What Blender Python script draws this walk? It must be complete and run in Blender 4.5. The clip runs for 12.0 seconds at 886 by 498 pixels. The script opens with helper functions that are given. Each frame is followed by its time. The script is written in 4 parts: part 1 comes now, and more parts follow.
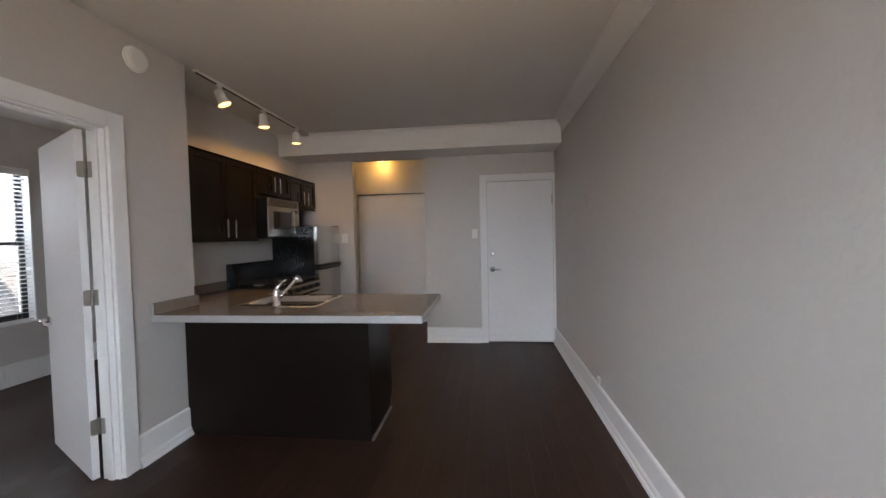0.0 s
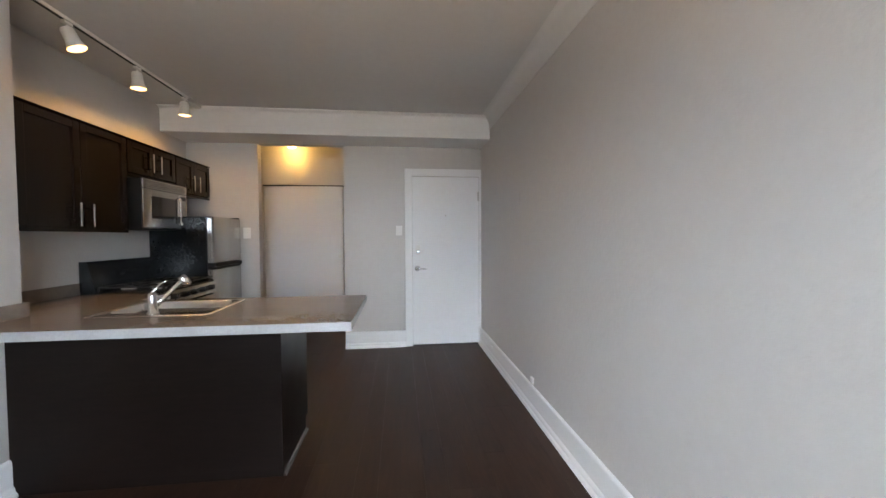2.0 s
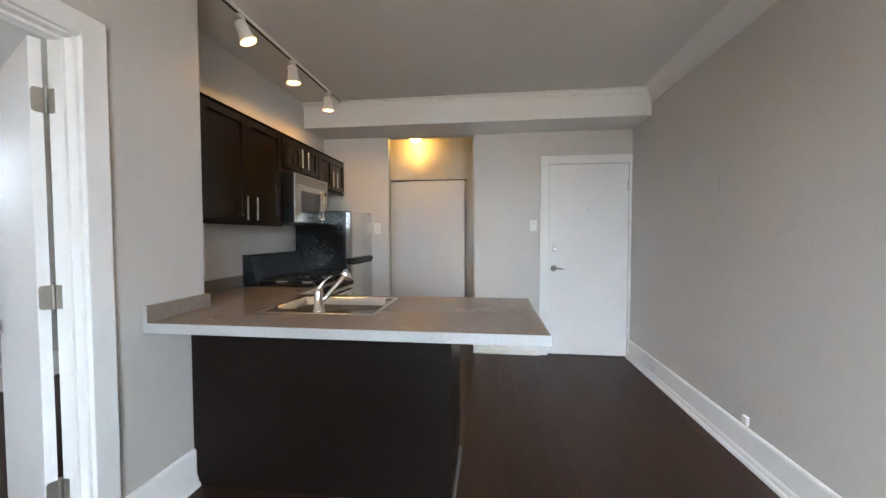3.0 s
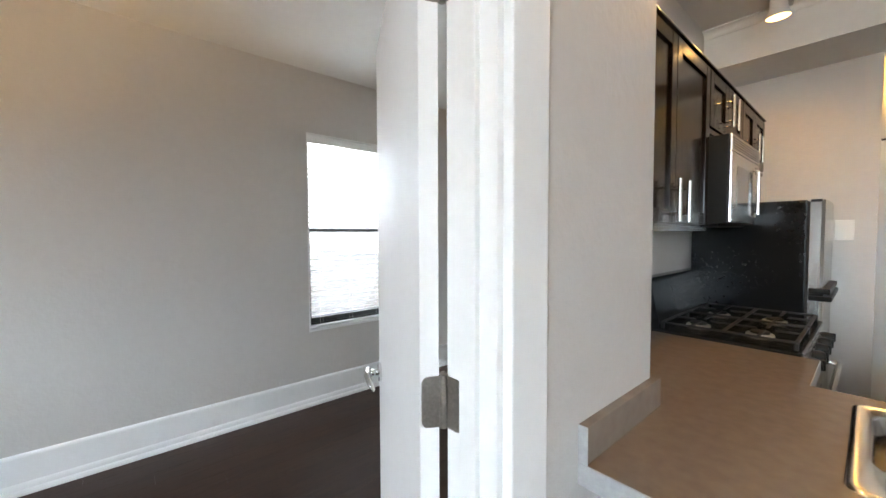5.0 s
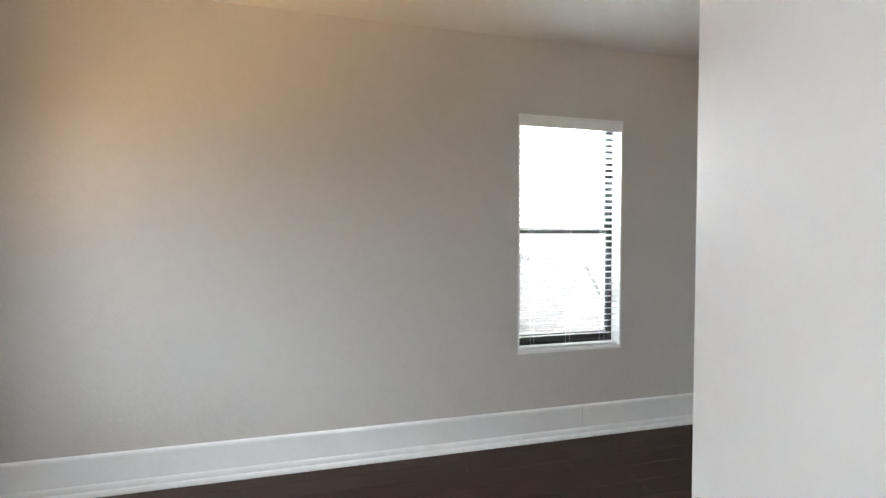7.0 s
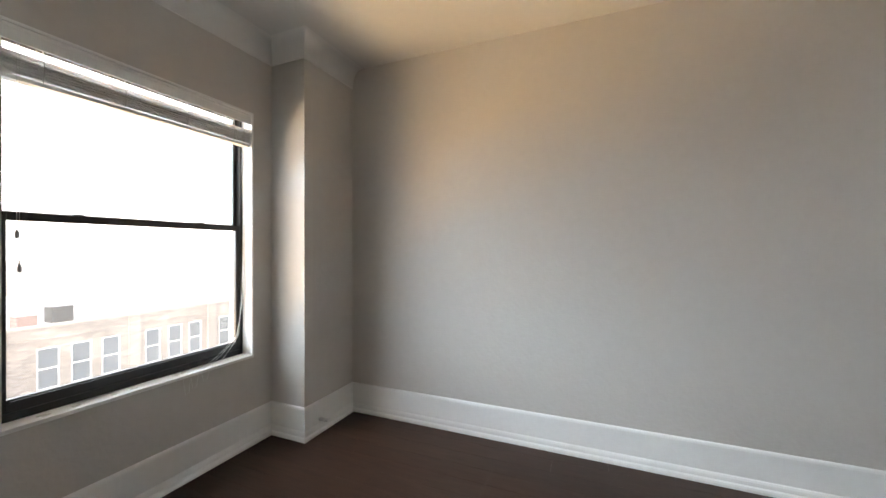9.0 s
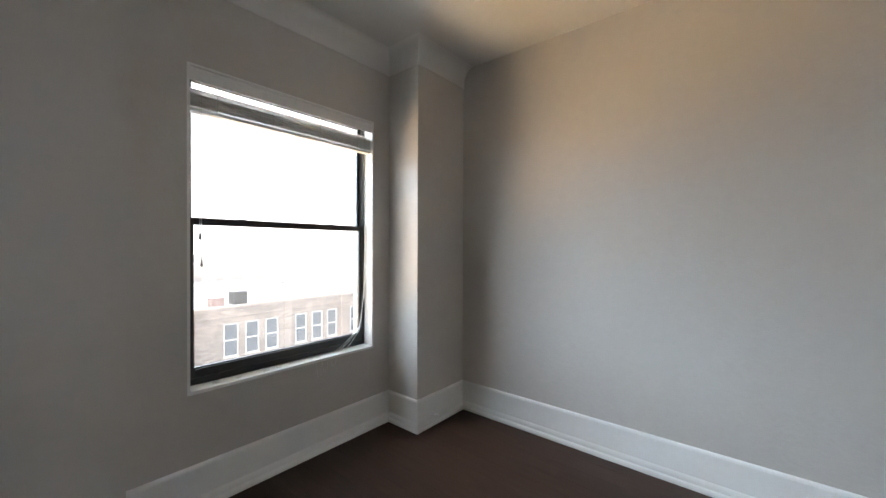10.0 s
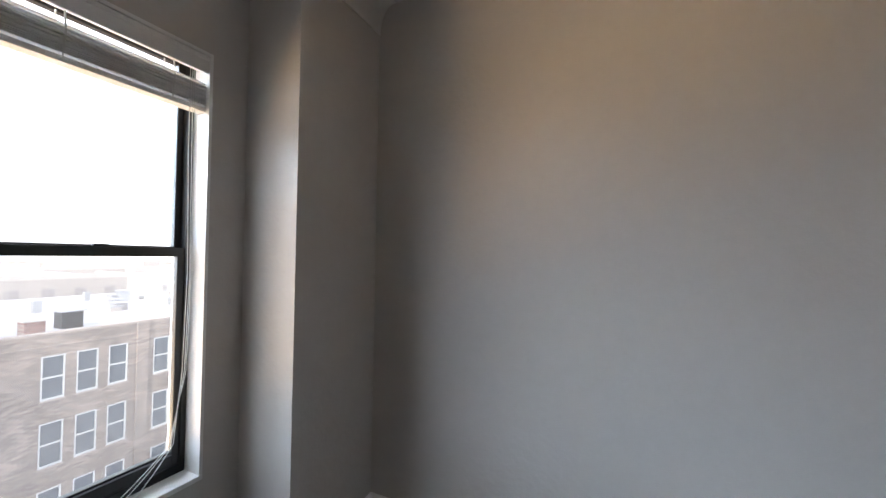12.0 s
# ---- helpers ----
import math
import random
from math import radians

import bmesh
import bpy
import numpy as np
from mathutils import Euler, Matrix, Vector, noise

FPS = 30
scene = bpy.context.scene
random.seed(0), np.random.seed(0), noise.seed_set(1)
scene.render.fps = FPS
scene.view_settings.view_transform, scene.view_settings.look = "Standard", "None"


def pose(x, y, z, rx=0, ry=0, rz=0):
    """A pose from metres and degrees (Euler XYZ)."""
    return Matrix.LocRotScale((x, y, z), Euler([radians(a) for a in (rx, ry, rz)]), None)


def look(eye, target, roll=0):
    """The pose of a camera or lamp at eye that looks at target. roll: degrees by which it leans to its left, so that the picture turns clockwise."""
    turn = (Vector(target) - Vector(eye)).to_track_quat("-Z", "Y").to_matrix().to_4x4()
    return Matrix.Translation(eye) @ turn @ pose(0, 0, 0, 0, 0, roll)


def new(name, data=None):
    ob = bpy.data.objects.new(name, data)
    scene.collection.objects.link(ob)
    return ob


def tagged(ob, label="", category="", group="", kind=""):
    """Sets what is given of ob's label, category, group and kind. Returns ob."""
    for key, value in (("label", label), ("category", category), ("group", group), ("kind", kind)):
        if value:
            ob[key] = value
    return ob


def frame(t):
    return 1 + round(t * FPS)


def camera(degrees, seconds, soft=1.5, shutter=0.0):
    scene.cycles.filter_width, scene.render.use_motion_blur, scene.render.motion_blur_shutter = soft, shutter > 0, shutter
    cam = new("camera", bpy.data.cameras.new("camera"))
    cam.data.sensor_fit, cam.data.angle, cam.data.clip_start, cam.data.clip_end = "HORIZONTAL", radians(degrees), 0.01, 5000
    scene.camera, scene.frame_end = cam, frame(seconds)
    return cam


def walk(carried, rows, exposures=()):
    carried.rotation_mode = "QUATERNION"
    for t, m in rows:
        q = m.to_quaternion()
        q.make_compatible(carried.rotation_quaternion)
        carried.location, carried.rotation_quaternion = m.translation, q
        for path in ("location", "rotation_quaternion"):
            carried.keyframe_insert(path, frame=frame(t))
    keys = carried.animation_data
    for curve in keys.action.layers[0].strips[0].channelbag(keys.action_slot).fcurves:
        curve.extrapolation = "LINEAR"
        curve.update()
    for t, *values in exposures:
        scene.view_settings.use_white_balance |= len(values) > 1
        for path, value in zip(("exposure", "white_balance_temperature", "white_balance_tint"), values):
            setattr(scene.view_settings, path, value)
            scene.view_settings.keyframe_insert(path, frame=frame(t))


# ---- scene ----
cam = camera(99.8, 12.0)
PATH = [
    (0, (-0.81, -4.745, 1.357), (-1.045, -2.76, 1.292), -1.3),
    (0.5, (-0.777, -4.699, 1.324), (-0.656, -2.704, 1.263), -0.9),
    (1, (-0.766, -4.69, 1.314), (-0.538, -2.704, 1.252), -0.8),
    (1.5, (-0.798, -4.644, 1.313), (-0.553, -2.66, 1.253), -0.6),
    (2, (-0.953, -4.467, 1.313), (-0.724, -2.481, 1.247), -0.3),
    (2.5, (-1.157, -4.298, 1.302), (-1.075, -2.301, 1.231), -0.1),
    (3, (-1.424, -4.079, 1.284), (-1.672, -2.096, 1.212), -0.1),
    (3.2, (-1.541, -3.991, 1.297), (-1.946, -2.034, 1.222), 0.1),
    (4.8, (-2.467, -3.344, 1.352), (-3.889, -1.939, 1.276), -0.2),
    (5, (-2.563, -3.299, 1.347), (-4.072, -1.988, 1.27), -0.2),
    (5.5, (-2.808, -3.222, 1.329), (-4.447, -2.078, 1.266), -0.3),
    (6, (-3.003, -3.156, 1.301), (-4.762, -2.205, 1.257), -0.3),
    (6.5, (-3.152, -3.137, 1.33), (-5.035, -2.466, 1.282), -0.4),
    (8.3, (-3.217, -3.396, 1.33), (-5.197, -3.672, 1.297), 0.9),
    (8.5, (-3.18, -3.437, 1.308), (-5.134, -3.863, 1.281), 0.6),
    (9, (-3.06, -3.529, 1.243), (-4.903, -4.305, 1.241), 0.0),
    (9.5, (-3.048, -3.517, 1.253), (-4.718, -4.617, 1.245), 0.1),
    (10, (-3.122, -3.547, 1.254), (-4.655, -4.832, 1.239), 0.2),
    (10.5, (-3.274, -3.647, 1.248), (-4.768, -4.977, 1.232), 0.5),
    (11, (-3.49, -3.779, 1.301), (-4.986, -5.106, 1.29), 0.6),
    (11.5, (-3.748, -3.958, 1.354), (-5.363, -5.138, 1.364), 0.9),
    (12, (-3.912, -4.213, 1.373), (-5.725, -5.055, 1.412), 0.9),
]
EXPOSURES = [(0, 0.70, 6900, 23), (0.5, 0.93, 6850, 22), (1.5, 1.26, 6720, 20), (2.5, 1.47, 6560, 17), (3.2, 1.69, 6610, 16), (4.8, 1.8, 6710, 16), (5.5, 1.82, 6920, 17), (6.5, 1.79, 7070, 17), (8.3, 1.85, 7120, 18), (9.5, 1.66, 6700, 15), (10.5, 1.39, 6400, 15), (11.5, 1.13, 6330, 17), (12, 1.01, 6320, 18)]
walk(cam, [(t, look(eye, target, roll)) for t, eye, target, roll in PATH], EXPOSURES)

# ---- exposure, world, sun ----
world = bpy.data.worlds.new("world")
scene.world = world
world.use_nodes = True
sky = world.node_tree.nodes.new("ShaderNodeTexSky")
sky.sky_type, sky.sun_disc = "NISHITA", False
sky.sun_elevation, sky.sun_rotation = radians(40), radians(75)
sky.air_density, sky.dust_density, sky.ozone_density = 1.0, 1.2, 1.0
world.node_tree.links.new(sky.outputs[0], world.node_tree.nodes["Background"].inputs[0])
world.node_tree.nodes["Background"].inputs[1].default_value = 0.11
sun = new("sun", bpy.data.lights.new("sun", "SUN"))
sun.data.energy, sun.data.angle, sun.data.color = 3.4, radians(0.5), (1.0, 0.90, 0.76)
sun.matrix_world = look((96.6, 25.9, 83.9), (0, 0, 0))


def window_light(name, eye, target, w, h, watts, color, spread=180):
    """An unseen area lamp added outside a window, for sky or street light."""
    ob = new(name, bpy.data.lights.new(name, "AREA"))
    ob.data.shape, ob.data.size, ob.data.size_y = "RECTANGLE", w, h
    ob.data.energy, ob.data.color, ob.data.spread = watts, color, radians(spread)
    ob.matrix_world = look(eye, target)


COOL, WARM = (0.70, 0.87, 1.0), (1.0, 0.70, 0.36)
# Added panels: the cool ones stand in for sky, some well off the openings.
window_light("sky_at_window_1", (-6.6, -1.9, 2.5), (-5.0, -1.9, 2.5), 3.0, 2.0, 400, COOL)
window_light("sky_panel_south", (5.5, -13.5, 6.4), (-3.0, -5.6, 5.2), 24.0, 11.0, 6200, COOL)
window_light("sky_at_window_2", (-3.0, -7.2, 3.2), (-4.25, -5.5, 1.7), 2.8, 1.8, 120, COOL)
window_light("sky_at_window_3", (-1.1, -6.7, 1.9), (-1.1, -5.0, 1.75), 2.6, 2.2, 78, COOL)
window_light("low_sky_at_window_3", (-3.0, -11.0, 3.3), (-1.1, -5.6, 1.8), 3.4, 2.6, 80, COOL, 80)
# Warm panels added for the light thrown up by the sunlit street.
window_light("street_bounce_south", (4.5, -15.0, -4.4), (-3.0, -5.6, 1.6), 26.0, 9.0, 2400, WARM)
window_light("street_bounce_at_windows", (-1.6, -9.5, -2.1), (-2.2, -5.6, 1.6), 4.6, 1.6, 270, WARM)

# ---- materials ----
MATS = {}


def material(name, color, rough=0.5, metal=0.0, vary=0.06, scale=6.0, bump=0.0, bump_scale=80.0, coat=0.0, stretch=(1, 1, 1), wear=0.0, spread=0.0, spec=0.5):
    """A procedural surface: two scales of colour variation, roughness variation and fine relief, in metres."""
    m = bpy.data.materials.new(name)
    m.use_nodes = True
    nt = m.node_tree
    b = nt.nodes["Principled BSDF"]
    geo = nt.nodes.new("ShaderNodeNewGeometry")
    mp = nt.nodes.new("ShaderNodeMapping")
    mp.inputs["Scale"].default_value = stretch
    nt.links.new(geo.outputs["Position"], mp.inputs[0])
    big, small = nt.nodes.new("ShaderNodeTexNoise"), nt.nodes.new("ShaderNodeTexNoise")
    for n, s, d in ((big, scale * 0.25, 3), (small, scale * 6, 4)):
        n.inputs["Scale"].default_value, n.inputs["Detail"].default_value = s, d
        nt.links.new(mp.outputs[0], n.inputs["Vector"])
    add = nt.nodes.new("ShaderNodeMath")
    add.operation = "ADD"
    nt.links.new(big.outputs[0], add.inputs[0])
    nt.links.new(small.outputs[0], add.inputs[1])
    value = add
    if spread:
        info = nt.nodes.new("ShaderNodeObjectInfo")
        mul = nt.nodes.new("ShaderNodeMath")
        mul.operation = "MULTIPLY_ADD"
        mul.inputs[1].default_value = spread
        nt.links.new(info.outputs["Random"], mul.inputs[0])
        nt.links.new(add.outputs[0], mul.inputs[2])
        value = nt.nodes.new("ShaderNodeMath")
        value.operation = "SUBTRACT"
        value.inputs[1].default_value = spread / 2
        nt.links.new(mul.outputs[0], value.inputs[0])
    ramp = nt.nodes.new("ShaderNodeMapRange")
    ramp.inputs[1].default_value, ramp.inputs[2].default_value = 0.6, 1.4
    ramp.inputs[3].default_value, ramp.inputs[4].default_value = 1 - vary, 1 + vary
    ramp.clamp = False
    nt.links.new(value.outputs[0], ramp.inputs[0])
    mix = nt.nodes.new("ShaderNodeVectorMath")
    mix.operation = "SCALE"
    mix.inputs[0].default_value = color
    nt.links.new(ramp.outputs[0], mix.inputs["Scale"])
    nt.links.new(mix.outputs[0], b.inputs["Base Color"])
    rr = nt.nodes.new("ShaderNodeMapRange")
    rr.inputs[1].default_value, rr.inputs[2].default_value = 0.3, 0.7
    rr.inputs[3].default_value, rr.inputs[4].default_value = max(0.02, rough * (0.88 - wear)), min(1, rough * (1.12 + wear))
    nt.links.new(big.outputs[0], rr.inputs[0])
    nt.links.new(rr.outputs[0], b.inputs["Roughness"])
    b.inputs["Metallic"].default_value = metal
    b.inputs["Specular IOR Level"].default_value = spec
    b.inputs["Coat Weight"].default_value = coat
    b.inputs["Coat Roughness"].default_value = 0.15
    if bump:
        rel = nt.nodes.new("ShaderNodeTexNoise")
        rel.inputs["Scale"].default_value, rel.inputs["Detail"].default_value = bump_scale, 3
        nt.links.new(mp.outputs[0], rel.inputs["Vector"])
        bn = nt.nodes.new("ShaderNodeBump")
        bn.inputs["Strength"].default_value, bn.inputs["Distance"].default_value = bump, 0.003
        nt.links.new(rel.outputs[0], bn.inputs["Height"])
        nt.links.new(bn.outputs[0], b.inputs["Normal"])
    MATS[name] = m
    return m


def glow(name, color, strength):
    m = bpy.data.materials.new(name)
    m.use_nodes = True
    b = m.node_tree.nodes["Principled BSDF"]
    b.inputs["Base Color"].default_value = (*color, 1)
    b.inputs["Emission Color"].default_value = (*color, 1)
    b.inputs["Emission Strength"].default_value = strength
    return m


def pane_glass(name):
    """Thin window glass: clear, with a mirror-like gloss that grows at grazing angles."""
    m = bpy.data.materials.new(name)
    m.use_nodes = True
    nt = m.node_tree
    out = nt.nodes["Material Output"]
    clear, shine, fres, mix = (nt.nodes.new("ShaderNode" + k) for k in ("BsdfTransparent", "BsdfGlossy", "Fresnel", "MixShader"))
    clear.inputs[0].default_value = (0.93, 0.95, 0.94, 1)
    shine.inputs["Roughness"].default_value = 0.02
    fres.inputs[0].default_value = 1.45
    nt.links.new(fres.outputs[0], mix.inputs[0])
    nt.links.new(clear.outputs[0], mix.inputs[1])
    nt.links.new(shine.outputs[0], mix.inputs[2])
    # Translucent veil, dust plus imitated haze and flare, whitens the view outside.
    dust_haze, film, veil, amount = (nt.nodes.new("ShaderNode" + k) for k in ("BsdfTranslucent", "TexNoise", "MixShader", "MapRange"))
    film.inputs["Scale"].default_value = 2.5
    amount.inputs[3].default_value, amount.inputs[4].default_value = 0.012, 0.030
    nt.links.new(film.outputs[0], amount.inputs[0])
    nt.links.new(amount.outputs[0], veil.inputs[0])
    nt.links.new(mix.outputs[0], veil.inputs[1])
    nt.links.new(dust_haze.outputs[0], veil.inputs[2])
    nt.links.new(veil.outputs[0], out.inputs[0])
    return m


PAINT = material("greige wall paint", (0.545, 0.52, 0.49), 0.42, vary=0.03, scale=3, bump=0.55, bump_scale=42)
MOULD = material("white plaster moulding", (0.74, 0.73, 0.71), 0.6, vary=0.03, scale=4, bump=0.08, bump_scale=40)
COVE = material("soft white cove plaster", (0.68, 0.67, 0.65), 0.65, vary=0.03, scale=4, bump=0.1, bump_scale=50)
CEIL = material("off-white ceiling paint", (0.60, 0.595, 0.58), 0.7, vary=0.03, scale=3, bump=0.15, bump_scale=60)
TRIM = material("white gloss trim paint", (0.80, 0.80, 0.79), 0.38, vary=0.025, scale=5, bump=0.08, bump_scale=50)
DOORP = material("white door paint", (0.80, 0.80, 0.80), 0.58, vary=0.02, scale=4, bump=0.10, bump_scale=70)
WOOD = material("dark stained floor board", (0.031, 0.0145, 0.0085), 0.46, vary=0.45, scale=7, bump=0.2, bump_scale=50, stretch=(1, 0.12, 1), spread=0.22, wear=0.1, spec=0.3)
ESPR = material("espresso cabinet wood", (0.009, 0.005, 0.0035), 0.21, vary=0.3, scale=9, bump=0.08, bump_scale=60, stretch=(1, 1, 0.12), spec=0.25)
PANEL = material("espresso panel laminate", (0.008, 0.0048, 0.0038), 0.36, vary=0.4, scale=10, bump=0.05, bump_scale=60, stretch=(0.15, 1, 1), spec=0.16)
LAMI = material("grey brown stone-look laminate", (0.195, 0.16, 0.13), 0.19, scale=5, bump=0.03, bump_scale=120, vary=0.16, wear=0.05)
SHOE = material("worn grey shoe strip", (0.13, 0.115, 0.10), 0.5, vary=0.2, scale=14)
LAMIE = material("grey laminate edge", (0.36, 0.36, 0.36), 0.38, vary=0.15, scale=18)
STEEL = material("brushed stainless steel", (0.54, 0.535, 0.52), 0.25, 1.0, vary=0.06, scale=12, bump=0.05, bump_scale=200, stretch=(1, 0.05, 1), wear=0.03)
SINKM = material("satin sink steel", (0.74, 0.74, 0.74), 0.2, 1.0, vary=0.05, scale=10, bump=0.03, bump_scale=200, wear=0.05)
CHROME = material("polished chrome", (0.80, 0.80, 0.80), 0.08, 1.0, vary=0.03)
NICKEL = material("satin nickel", (0.55, 0.53, 0.50), 0.36, 1.0, vary=0.08, scale=20, bump=0.05)
BLACK = material("black enamel", (0.008, 0.009, 0.010), 0.2, vary=0.2, scale=8, coat=0.1, spec=0.35)
BLACKP = material("black appliance plastic", (0.006, 0.007, 0.008), 0.45, vary=0.2, scale=10, bump=0.1, bump_scale=200, spec=0.25)
FRIDGE = material("black appliance enamel", (0.005, 0.006, 0.007), 0.225, vary=0.2, scale=8, bump=0.015, bump_scale=120, spec=0.2)
IRON = material("cast iron grate", (0.012, 0.012, 0.012), 0.6, vary=0.3, scale=20, bump=0.3, bump_scale=200)
DARKGL = material("dark oven glass", (0.02, 0.02, 0.02), 0.05, vary=0.1, coat=0.5)
PLAST = material("white plastic", (0.78, 0.77, 0.74), 0.4, vary=0.03, scale=10)
HINGE = material("worn satin hinge steel", (0.36, 0.335, 0.30), 0.42, 1.0, vary=0.2, scale=30, bump=0.15, bump_scale=150)
BRONZE = material("dark bronze window frame", (0.018, 0.018, 0.019), 0.42, vary=0.25, scale=9, bump=0.08)
SLAT = material("white blind slat", (0.80, 0.80, 0.79), 0.4, vary=0.03, scale=12)
CORD = material("white blind cord", (0.72, 0.72, 0.70), 0.8, vary=0.05)
GLASS = pane_glass("window glass")
BULB = glow("warm lamp face", (1.0, 0.60, 0.20), 2.4)
GLOBE = glow("warm globe", (1.0, 0.62, 0.18), 7.5)
RUBBER = material("black rubber", (0.01, 0.01, 0.01), 0.7)
PUTTY = material("flaking paint", (0.62, 0.60, 0.56), 0.8, vary=0.15, scale=40, bump=0.5, bump_scale=90)


# ---- mesh helpers ----
def box(bm, x0, x1, y0, y1, z0, z1, bev=0.0):
    r = bmesh.ops.create_cube(bm, size=1.0, matrix=Matrix.Translation(((x0 + x1) / 2, (y0 + y1) / 2, (z0 + z1) / 2)) @ Matrix.Diagonal((abs(x1 - x0), abs(y1 - y0), abs(z1 - z0), 1)))
    if bev:
        es = list({e for v in r["verts"] for e in v.link_edges})
        bmesh.ops.bevel(bm, geom=es, offset=bev, segments=2, affect="EDGES", profile=0.6)
    return bm


def boxes(*rows, bev=0.0):
    bm = bmesh.new()
    for r in rows:
        box(bm, *r, bev=bev)
    return bm


def tube(bm, pts, radius, seg=10, cap=True):
    """A round bar along points; radius may be a number or a list."""
    pts = [Vector(p) for p in pts]
    rads = radius if isinstance(radius, (list, tuple)) else [radius] * len(pts)
    rings, up = [], None
    for i, p in enumerate(pts):
        d = (pts[min(i + 1, len(pts) - 1)] - pts[max(i - 1, 0)]).normalized()
        ref = up if up is not None and abs(up.dot(d)) < 0.95 else (Vector((0, 0, 1)) if abs(d.z) < 0.9 else Vector((1, 0, 0)))
        a = d.cross(ref).normalized()
        b = d.cross(a).normalized()
        up = ref
        rings.append([bm.verts.new(p + (a * math.cos(2 * math.pi * k / seg) + b * math.sin(2 * math.pi * k / seg)) * rads[i]) for k in range(seg)])
    for r0, r1 in zip(rings, rings[1:]):
        for k in range(seg):
            bm.faces.new((r0[k], r0[(k + 1) % seg], r1[(k + 1) % seg], r1[k]))
    if cap:
        bm.faces.new(rings[0][::-1])
        bm.faces.new(rings[-1])
    bmesh.ops.recalc_face_normals(bm, faces=bm.faces)
    return bm


def extrude(profile, length, m):
    """A profile of (u, v) pairs, drawn out along its third axis from 0 to length, laid by the matrix m (u, v, w)."""
    bm = bmesh.new()
    a = [bm.verts.new(m @ Vector((u, v, 0))) for u, v in profile]
    b = [bm.verts.new(m @ Vector((u, v, length))) for u, v in profile]
    n = len(profile)
    for k in range(n):
        bm.faces.new((a[k], a[(k + 1) % n], b[(k + 1) % n], b[k]))
    bm.faces.new(a[::-1])
    bm.faces.new(b)
    bmesh.ops.recalc_face_normals(bm, faces=bm.faces)
    return bm


def run(profile, p, q, out):
    """The same along the floor plan from p to q; u is the way out of the wall, v is up."""
    p, q, out = Vector((*p, 0)), Vector((*q, 0)), Vector((*out, 0))
    d = q - p
    m = Matrix((out, Vector((0, 0, 1)), d.normalized())).transposed().to_4x4()
    m.translation = p
    return extrude(profile, d.length, m)


def sweep(profile, plan):
    """A profile of (u, v) pairs carried along a floor plan with mitred corners; u lies to the left of the way, v is up."""
    plan = [Vector(p) for p in plan]
    ways = [(b - a).normalized() for a, b in zip(plan, plan[1:])]
    bm, rings = bmesh.new(), []
    for i, p in enumerate(plan):
        a, b = ways[max(i - 1, 0)], ways[min(i, len(ways) - 1)]
        na, nb = Vector((-a.y, a.x)), Vector((-b.y, b.x))
        m = (na + nb) / (1 + na.dot(nb))
        rings.append([bm.verts.new((*(p + m * u), v)) for u, v in profile])
    n = len(profile)
    for a, b in zip(rings, rings[1:]):
        for k in range(n):
            bm.faces.new((a[k], a[(k + 1) % n], b[(k + 1) % n], b[k]))
    bm.faces.new(rings[0][::-1])
    bm.faces.new(rings[-1])
    bmesh.ops.recalc_face_normals(bm, faces=bm.faces)
    return bm


def mesh_of(name, bm, mat, smooth=False):
    me = bpy.data.meshes.new(name)
    if smooth:
        for f in bm.faces:
            f.smooth = True
    bm.to_mesh(me)
    bm.free()
    me.materials.append(mat)
    return me


def part(name, bm, mat, parent=None, label="", smooth=False):
    ob = new(name, mesh_of(name, bm, mat, smooth))
    if parent is not None:
        ob.parent = parent
    return tagged(ob, label)


def thing(name, label, category, group="", at=(0, 0, 0)):
    ob = new(name)
    ob.location = at
    ob.empty_display_size = 0.1
    return tagged(ob, label, category, group)


def structure(name, bm, mat, label, category):
    return tagged(part(name, bm, mat), label, category, kind="structure")


# ---- the shell ----
XL, XB, XK, XE = -2.93, -3.043, -3.30, 0.03   # living side wall, its bedroom face, kitchen alcove wall, living room east wall
XW, YS, YN = -5.455, -5.585, -0.55      # bedroom west wall, south wall, bedroom north wall
YE = -2.275                              # end of the wall between living room and alcove
H = 2.62
D0, D1, DH = -3.690, -2.873, 2.008        # bedroom doorway: y from, to, head
YC = 1.55                               # closet back
T = 0.22

structure("wall_east", boxes((XE, XE + T, YS - T, YC + 0.1, 0, H)), PAINT, "greige painted plaster wall, long and plain", "wall")
CX0, CX1, CH = -2.545, -1.597, 2.373
structure("wall_north", boxes((XK - 0.12, CX0, 0, 0.10, 0, H), (CX1, -0.90, 0, 0.10, 0, H), (CX0, CX1, 0, 0.10, CH, H), (-0.90, XE, 0, 0.10, 2.12, H)), PAINT, "greige wall with the front door and closet opening", "wall")
structure("wall_partition", boxes((XB, XL, YS, D0 - 0.02, 0, H), (XB, XL, D1 + 0.02, YE, 0, H), (XB, XL, D0 - 0.02, D1 + 0.02, DH + 0.02, H), (XK - 0.12, XB, YE - 0.12, YE, 0, H)), PAINT, "greige wall between living room and bedroom", "wall")
structure("wall_kitchen", boxes((XK - 0.12, XK, YE, 0, 0, H)), PAINT, "greige kitchen alcove wall behind the cabinets", "wall")
A0, A1, B0, B1 = -2.185, -1.42, -4.80, -3.69   # window openings
Z0A, Z1A, Z0B, Z1B = 0.585, 2.142, 0.548, 2.112
structure("wall_west", boxes((XW - T, XW, YS - T, A0, 0, H), (XW - T, XW, A1, YN, 0, H), (XW - T, XW, A0, A1, 0, Z0A), (XW - T, XW, A0, A1, Z1A, H)), PAINT, "greige bedroom wall with a tall window", "wall")
L0, L1 = -1.85, -0.35                          # living room window behind the walk
